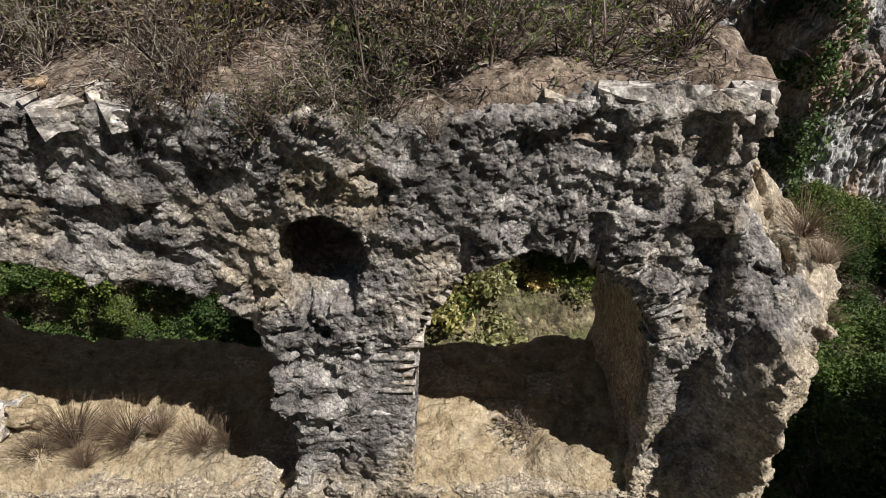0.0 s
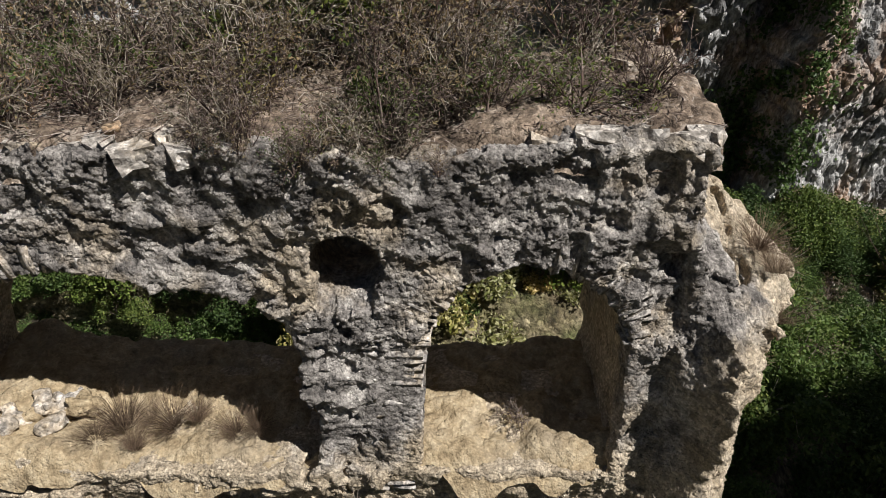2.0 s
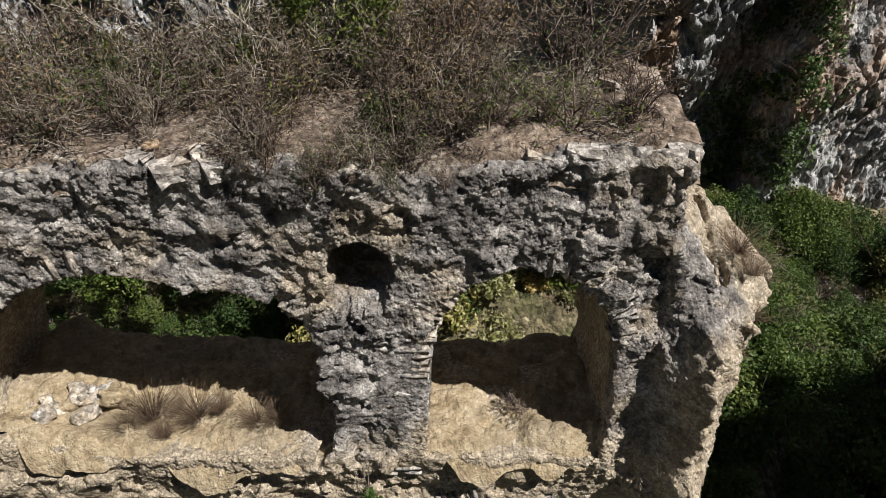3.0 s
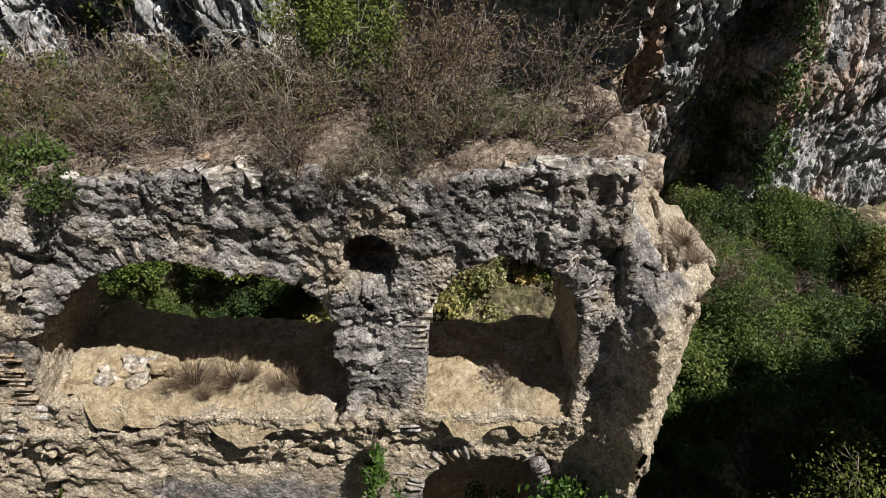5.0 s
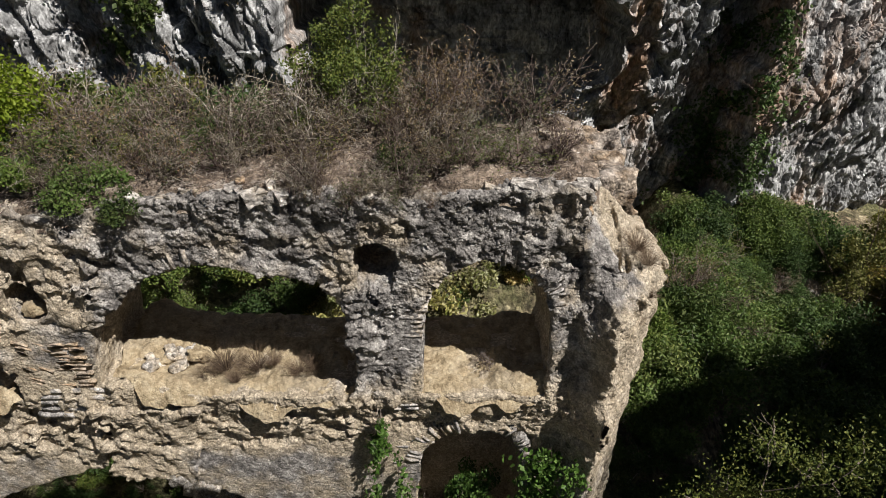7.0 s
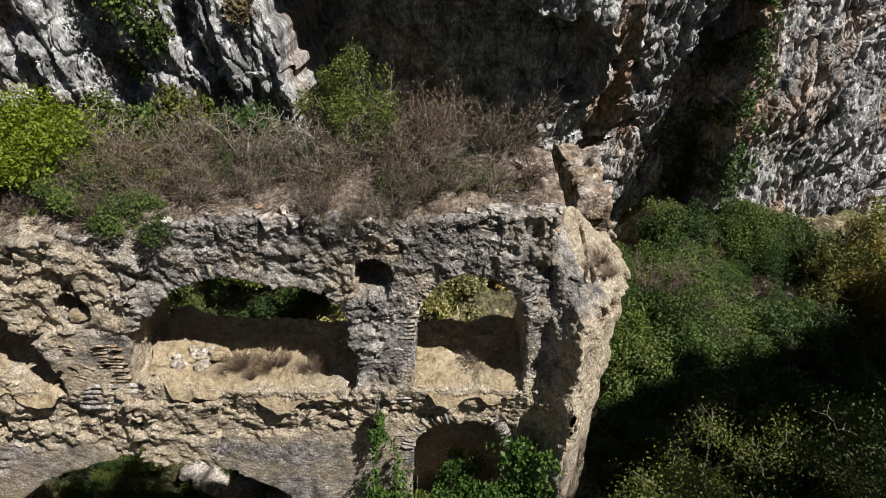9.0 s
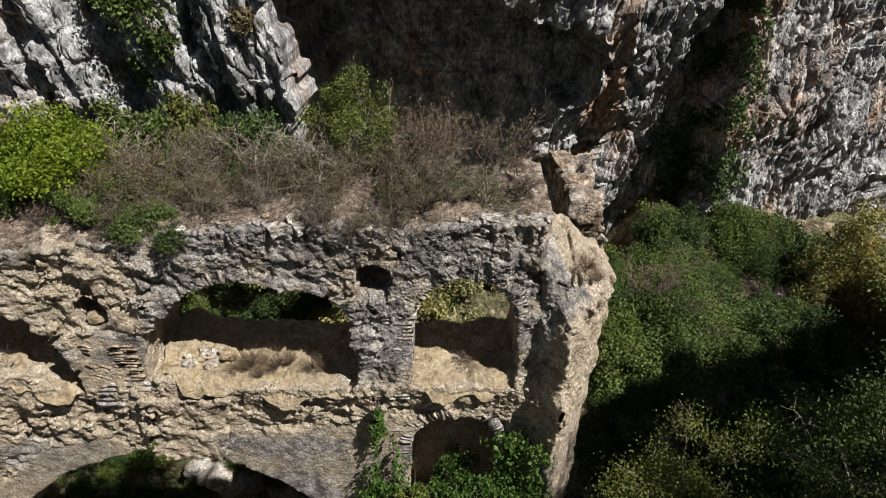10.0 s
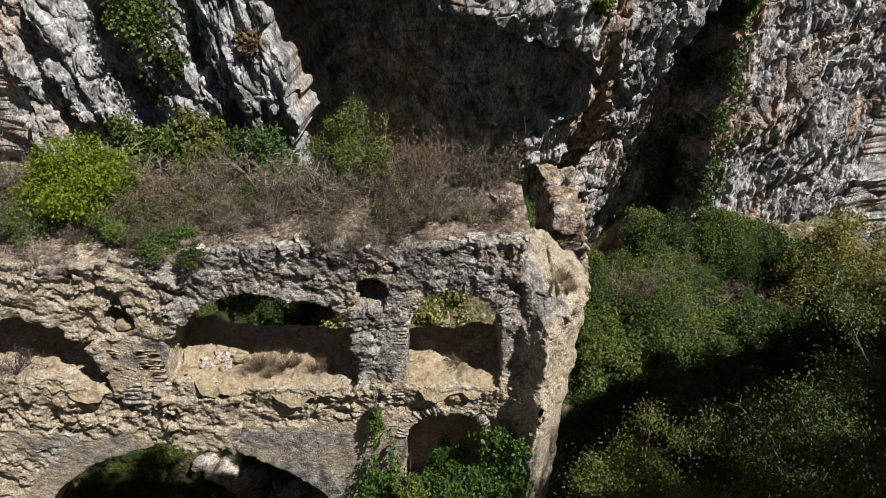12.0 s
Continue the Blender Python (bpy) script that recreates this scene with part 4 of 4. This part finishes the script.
gold = [bush(88 + k, 0.75, 3.8, 4600, 0.036, LEAF_YELLOW, "autumn_tree", 44, True, TWIG) for k in range(3)]
spots = []
for x, y, top in ((15.6, 16.4, 2.6), (16.6, 16.5, 4.2), (17.4, 16.4, 5.2), (16.9, 16.0, 2.4), (18.2, 16.3, 3.9), (18.6, 15.9, 2.0)):
    z = ground_z(x, y) - 0.3
    spots.append((x, y, z, (top - z) / 4.6))
scatter(gold, rng, spots, "tall yellowing tree beside the cliff", "tree", "yellowing trees", (0.97, 1.03), 3)
spots = []
for k in range(70):
    x, y = rng.uniform(9.5, 21), rng.uniform(13, 19.4)
    if np.hypot(x - 15.1, y - 16.6) < 1.4:
        continue
    spots.append((x, y, ground_z(x, y) - 0.25, rng.uniform(0.6, 1.1)))
for k in range(18):
    x, y = rng.uniform(4.8, 8.5), rng.uniform(9.6, 12.9)
    spots.append((x, y, ground_z(x, y) - 0.2, rng.uniform(0.6, 1.0)))
for k in range(34):
    x, y = rng.uniform(12.0, 19.5), rng.uniform(17.4, 19.3)
    spots.append((x, y, ground_z(x, y) - 0.25, rng.uniform(0.7, 1.15)))
spots += [(x, y, ground_z(x, y) - 0.2, s) for x, y, s in ((4.5, 6.6, 0.5), (5.0, 7.2, 0.6), (5.5, 7.9, 0.7), (5.2, 8.4, 0.6), (5.8, 7.0, 0.7), (4.7, 7.8, 0.5), (4.2, 7.2, 0.45), (5.4, 6.2, 0.6), (6.2, 8.2, 0.8), (4.9, 5.9, 0.5))]
first = [copy_thing(green[k], pose(12 + k, 17, ground_z(12 + k, 17))) for k in range(5)]
scatter(first, rng, spots, "dense green evergreen bush on the gorge slope", "bush", "bushes on the slope")

# plants on the cliffs
rng = np.random.RandomState(9)
n = 9500
z = rng.uniform(-1.5, 9.6, n)
x = np.interp(z, [-1.5, 1.4, 4.7, 7.0, 9.6], [11.8, 11.7, 11.75, 12.1, 12.6]) + rng.normal(size=n) * (0.34 + 0.06 * (9 - z)) + 0.5 * vnoise(0 * z, 0 * z, z * 0.8)
keep = vnoise(x * 1.6, 0 * x, z * 1.3) > -0.1
x, z = x[keep], z[keep]
y = cliff_y(x, z) - rng.uniform(0.05, 0.5, len(x))
climber("ivy", np.stack([x, y, z], 1), 21, 0.075, LEAF_DARK, "dark green ivy hanging down the limestone cliff")
for cx, cz, rr, mat in ((-9.0, 9.4, 1.3, LEAF_FRESH), (-8.1, 7.7, 0.5, LEAF_MID), (-5.2, 8.6, 0.35, LEAF_DRY), (-9.4, 6.6, 0.5, LEAF_MID), (6.3, 9.5, 0.35, LEAF_MID), (12.5, 9.2, 0.45, LEAF_MID)):
    m = int(1500 * rr)
    o = rng.normal(size=(m, 3)) * np.array([0.5, 0.3, 0.45]) * rr
    px, pz = cx + o[:, 0], cz + o[:, 2]
    py = cliff_y(px, pz) - 0.1 - np.abs(o[:, 1])
    climber("cliff_bush", np.stack([px, py, pz], 1), int(30 + cx), 0.075, mat, "green bush rooted in the cliff face")
base = [bush(70 + k, 1.2, 1.5, 3000, 0.07, LEAF_DARK if k else LEAF_MID, bumps=18) for k in range(2)]
spots = [(x, 14.55 + 0.2 * rng.rand(), 4.4, s) for x, s in ((-9.6, 0.9), (-8.2, 1.0), (-7.0, 1.1), (-6.0, 0.95), (-5.2, 0.8))]
scatter(base, rng, spots, "dark green leafy bush at the cliff's foot", "bush", "bushes at the cliff's foot")

# ivy and bushes at the wall's foot
n = 4600
z = rng.uniform(1.4, 4.45, n)
x = -0.5 - 0.3 * sstep(3.2, 1.5, z) + 0.16 * vnoise(0 * z, 0 * z, z * 1.7) + rng.normal(size=n) * (0.04 + 0.07 * (4.35 - z) + 0.16 * sstep(3.2, 1.6, z))
hold = vnoise(x * 4, 0 * x, z * 4) > -0.2
x, z = x[hold], z[hold]
n = len(x)
y = 3.66 - rng.uniform(0, 0.16, n)
climber("ivy", np.stack([x, y, z], 1), 22, 0.038, LEAF_IVY, "bright green ivy climbing the masonry pier")
n = 2200
z = rng.uniform(1.6, 3.9, n)
x = 1.85 + rng.normal(size=n) * 0.22 + 0.35 * sstep(3.4, 2.6, z) * rng.uniform(-1, 1, n)
y = 3.62 - rng.uniform(0, 0.25, n) - 0.25 * (x > 2.0)
climber("ivy", np.stack([x, y, z], 1), 23, 0.042, LEAF_IVY, "green ivy on the corner beside the lower arch")
foot = [bush(110 + k, 0.6, 0.75, 2800, 0.036, LEAF_IVY if k else LEAF_FRESH, bumps=16) for k in range(2)]
spots = [(x, y, z, s) for x, y, z, s in ((0.1, 3.25, 2.15, 0.8), (0.75, 3.2, 2.2, 0.95), (1.4, 3.2, 2.25, 1.0), (2.0, 2.9, 2.2, 0.8), (-0.6, 3.0, 1.5, 0.8), (0.5, 2.6, 1.6, 1.0), (1.5, 2.5, 1.5, 1.0), (0.8, 4.1, 2.1, 0.8))]
scatter(foot, rng, spots, "bright green leafy bush below the lower arch", "bush", "bushes below the arch", (0.95, 1.1))

# dry plants on the sills and the spur
rng = np.random.RandomState(5)
tufts = [tuft(100 + k, 190, 0.36, 1.4) for k in range(3)]
spots = [(x, y, 4.97, s) for x, y, s in ((-2.8, 4.1, 1.1), (-2.6, 4.2, 0.9), (-2.35, 4.12, 1.2), (-2.15, 4.2, 0.8), (-1.75, 4.05, 1.0), (-1.55, 4.1, 0.7), (-3.0, 3.95, 0.8), (-2.6, 3.85, 0.7))]
spots += [(2.95, 4.1, 6.72, 0.8), (2.85, 4.3, 6.85, 0.9), (3.05, 4.35, 6.6, 0.7), (2.62, 3.75, 6.05, 0.6), (3.0, 4.0, 6.3, 0.6), (2.9, 3.95, 5.9, 0.6)]
scatter(tufts, rng, spots, "dry straw-coloured grass tuft on the masonry", "grass tuft", "grass tufts", (0.8, 1.1), 20)
dead = dry_shrub(120, 0.3, 1.6, 20, LEAF_DRY, 5, 0.006)
dead.matrix_basis = pose(1.0, 4.25, 4.95)
tagged(dead, "small dead twig on the sill", "dead plant")
dead2 = dry_shrub(121, 0.75, 1.5, 40, LEAF_DRY, 9, 0.011)
dead2.matrix_basis = pose(-7.2, 3.85, 5.1)
tagged(dead2, "bare grey brushwood lying on the sill", "dead plant")
copy_thing(dead2, pose(-7.6, 3.75, 4.9, 20, 0, 90))


# ---- rocks ----
def boulder(seed, size, name, material, step=0.12):
    sx, sy, sz = size

    def field(X, Y, Z):
        q = np.maximum.reduce([np.abs(X) / sx, np.abs(Y) / sy, np.abs(Z) / sz])
        r = np.sqrt((X / sx) ** 2 + (Y / sy) ** 2 + (Z / sz) ** 2)
        m = min(size)
        return (0.5 * q + 0.5 * r - 0.9) * m + m * 0.22 * fbm(X * 1.2 / m + seed, Y * 1.2 / m, Z * 1.2 / m, 3)
    v, f = surface(field, (-1.3 * sx, -1.3 * sy, -1.3 * sz), (1.3 * sx, 1.3 * sy, 1.3 * sz), step)
    return new(name, mesh_from(name, v, f, material))


def outcrop_field(X, Y, Z):
    drop = np.maximum(5.5 - Z, 0)
    w = 0.42 + 0.09 * drop
    d = np.maximum.reduce([np.abs(X - 4.0 - 0.18 * drop) - w - 0.1 * (drop > 0.5), 8.75 + 0.45 * drop - Y, Y - 11.3, Z - 5.95])
    d = d + 0.26 * fbm(X * 1.3, Y * 1.3, Z * 0.9, 4) + 0.12 * np.abs(vnoise(X * 3, Y * 3, Z * 1.2))
    return d * 0.8


v, f = surface(outcrop_field, (2.2, 7.4, -1.5), (6.2, 11.4, 6.6), 0.06)
tagged(new("rock_outcrop", mesh_from("rock_outcrop", v, f, OUTCROP)), "brown shaded rock outcrop with a pale top", "rock")
rng = np.random.RandomState(12)
rocks = [boulder(3 * k, (0.5, 0.42, 0.32), "boulder", PALE, 0.09) for k in range(3)]
spots = [(15.2 + rng.normal() * 0.6, 16.6 + rng.normal() * 0.6, 0, rng.uniform(0.5, 1.3)) for k in range(16)]
spots += [(9.2 + rng.normal() * 0.5, 10.2 + rng.normal() * 0.5, 0, 0.6) for k in range(3)]
spots = [(x, y, ground_z(x, y) + 0.15, s) for x, y, _, s in spots]
spots += [(cx + rng.normal() * 0.5, 14.0, cz + rng.normal() * 0.4, rng.uniform(0.8, 2.0)) for cx, cz in ((-8.6, -9.4), (-5.4, -10.8), (-6.3, -11.2)) for k in range(7)]
scatter(rocks, rng, spots, "pale limestone boulder among the bushes", "boulder", "boulders", (0.9, 1.1), 30)

rubble = [boulder(50 + 3 * k, (0.17, 0.10, 0.08), "rubble_stone", PALE if k else EARTH, 0.025) for k in range(3)]
spots = [(-3.9 + 0.75 * rng.rand(), 4.0 + 0.4 * rng.rand(), 5.08 + 0.05 * rng.rand(), rng.uniform(0.5, 1.1)) for k in range(13)]
scatter(rubble, rng, spots, "pale broken stone fallen on the sill", "stone", "fallen stones", (0.9, 1.1), 35)
niche = boulder(77, (0.16, 0.12, 0.11), "rubble_stone", EARTH, 0.022)
niche.matrix_basis = pose(-4.97, 3.86, 6.22, 0, 10, 0)
tagged(niche, "rounded tan stone lodged in the broken hole", "stone")

# ---- stones of the masonry ----
def block_mesh(seed, material, rough=0.04):
    """A rough stone one unit each way, edges worn."""
    rng = np.random.RandomState(seed)
    bm = bmesh.new()
    bmesh.ops.create_cube(bm, size=1.0)
    bmesh.ops.subdivide_edges(bm, edges=bm.edges[:], cuts=1, use_grid_fill=True)
    for v in bm.verts:
        far = sum(abs(c) > 0.4 for c in v.co)
        v.co *= (1.0, 1.0, 0.98, 0.93)[far]
        v.co += Vector(rng.normal(size=3) * rough)
    me = bpy.data.meshes.new("stone")
    bm.to_mesh(me)
    bm.free()
    me.materials.append(material)
    me.polygons.foreach_set("use_smooth", np.full(len(me.polygons), rough < 0.05))
    return me


SLABS = [block_mesh(k, SLAB) for k in range(6)]
BRICKS = [block_mesh(20 + k, BRICK) for k in range(4)]
CAPS = [block_mesh(30 + k, PALE, 0.1) for k in range(7)]
rng = np.random.RandomState(15)


def stone(name, meshes, x, y, z, size, turn=(0, 0, 0)):
    ob = new(name, meshes[rng.randint(len(meshes))])
    ob.parent = wall
    ob.matrix_basis = pose(x, y, z, *turn) @ Matrix.Diagonal((*size, 1))
    return ob


def voussoirs(cx, cz, rx, rz, start, end, width, length, gap=0.0, front=3.72):
    a = start
    while a < end:
        t = radians(a)
        r = 0.5 * (rx + rz)
        if rng.rand() > gap:
            ln = length * rng.uniform(0.75, 1.15)
            off = ln / 2 - 0.02 + rng.uniform(-0.03, 0.02)
            nx, nz = math.cos(t) / rx, math.sin(t) / rz
            k = math.hypot(nx, nz)
            nx, nz = nx / k, nz / k
            stone("voussoir", SLABS, cx + math.cos(t) * rx + nx * off, front + 0.14 + rng.uniform(-0.02, 0.03), cz + math.sin(t) * rz + nz * off,
                  (width * rng.uniform(0.85, 1.1), 0.28, ln), (rng.uniform(-3, 3), -math.degrees(math.atan2(nz, nx)) + 90 + rng.uniform(-4, 4), rng.uniform(-4, 4)))
        a += math.degrees(width / r)


voussoirs(0.865, 6.15, 0.835, 0.83, 8, 84, 0.062, 0.26, 0.1, 3.725)
voussoirs(0.865, 6.15, 0.835, 0.83, 132, 176, 0.06, 0.36, 0.05, 3.74)
voussoirs(0.74, 3.25, 0.83, 0.86, 0, 182, 0.07, 0.26, 0.04, 3.765)
voussoirs(-2.60, 5.55, 1.77, 1.40, 78, 118, 0.08, 0.22, 0.15)
z = 4.5
while z < 6.36:
    h = rng.uniform(0.055, 0.10)
    ln = rng.uniform(0.2, 0.36)
    stone("quoin", SLABS if rng.rand() > 0.12 else BRICKS, 0.03 - 0.05 * (6.2 - z) - ln / 2 + rng.uniform(-0.01, 0.015), 3.885, z + h / 2, (ln, 0.30, h * 1.04), (0, rng.uniform(-2, 2), rng.uniform(-2, 2)))
    if rng.rand() < 0.5:
        l2 = rng.uniform(0.12, 0.25)
        stone("quoin", SLABS, 0.0 - 0.05 * (6.2 - z) - ln - l2 / 2, 3.875, z + h / 2, (l2, 0.28, h * 0.95), (0, rng.uniform(-3, 3), 0))
    z += h
z = 3.15
while z < 3.75:
    h = rng.uniform(0.06, 0.09)
    stone("quoin", SLABS, -0.24 + rng.uniform(-0.03, 0.03), 3.925, z + h / 2, (rng.uniform(0.28, 0.4), 0.3, h * 0.88), (0, rng.uniform(-2, 2), 0))
    z += h
# the brick panels of the pier between the wide arches
for row in range(11):
    z = 5.06 + row * 0.068
    for k in range(4):
        x = -5.22 + k * 0.22 + 0.05 * (row % 2) + rng.uniform(-0.02, 0.02)
        if x > -4.35 or rng.rand() < 0.1 or x < -5.45 + 0.3 * (5.7 - z):
            continue
        tilt = 20 if k < 2 else -3
        stone("brick", BRICKS, x, 3.815 + rng.uniform(-0.02, 0.02), z + (0.03 if k < 1 else 0), (rng.uniform(0.19, 0.23), 0.26, 0.064), (0, tilt + rng.uniform(-3, 3), 0))
for x, z, ln, tilt in ((-4.88, 5.42, 0.62, -22), (-4.63, 5.48, 0.6, 4)):
    stone("slab", BRICKS, x, 3.79, z, (0.05, 0.16, ln), (0, tilt, 0))
# flat courses below the bricks
for row in range(5):
    x = -5.36 + 0.04 * row + rng.uniform(0, 0.05)
    while x < -4.5:
        w = rng.uniform(0.16, 0.34)
        stone("block", SLABS, x + w / 2, 3.79 + rng.uniform(-0.015, 0.02), 4.50 + row * 0.115, (w * 0.97, 0.24, 0.108), (0, rng.uniform(-2, 2), rng.uniform(-2, 2)))
        x += w
# capping stones along the top
x = -3.4
while x < 1.85:
    w = rng.uniform(0.10, 0.3)
    if not -1.5 < x < 0.5 or rng.rand() < 0.25:
        y = 3.74 + rng.uniform(-0.06, 0.12)
        stone("capstone", CAPS, x + w / 2, y + 0.10, wall_top(x) - 0.045 + rng.uniform(-0.02, 0.04), (w, rng.uniform(0.15, 0.3), rng.uniform(0.08, 0.16)), (rng.uniform(-12, 12), rng.uniform(-12, 12), rng.uniform(-30, 30)))
    x += w * rng.uniform(0.8, 1.6)
for x, y, z, s in ((1.52, 4.2, 8.12, 0.2), (1.2, 4.05, 8.08, 0.16), (1.86, 4.4, 8.14, 0.32), (1.80, 3.78, 8.0, 0.26), (1.9, 4.1, 7.94, 0.26), (1.72, 4.75, 8.2, 0.34), (1.92, 4.75, 8.1, 0.26), (-1.9, 3.7, 7.93, 0.24), (-1.6, 3.72, 7.92, 0.2)):
    stone("capstone", CAPS, x, y, z - 0.04, (s, s * 0.85, s * 0.62), (rng.uniform(-10, 10), rng.uniform(-10, 10), rng.uniform(0, 180)))
for x, y, z, s in ((2.0, 4.5, 8.06, 0.12), (2.0, 3.95, 7.6, 0.16), (2.0, 4.2, 7.75, 0.14), (-1.2, 3.7, 7.95, 0.14), (-2.1, 3.9, 8.0, 0.12)):
    stone("brick", BRICKS, x, y, z, (s, s * 0.9, s * 0.5), (rng.uniform(-15, 15), rng.uniform(-15, 15), rng.uniform(0, 180)))
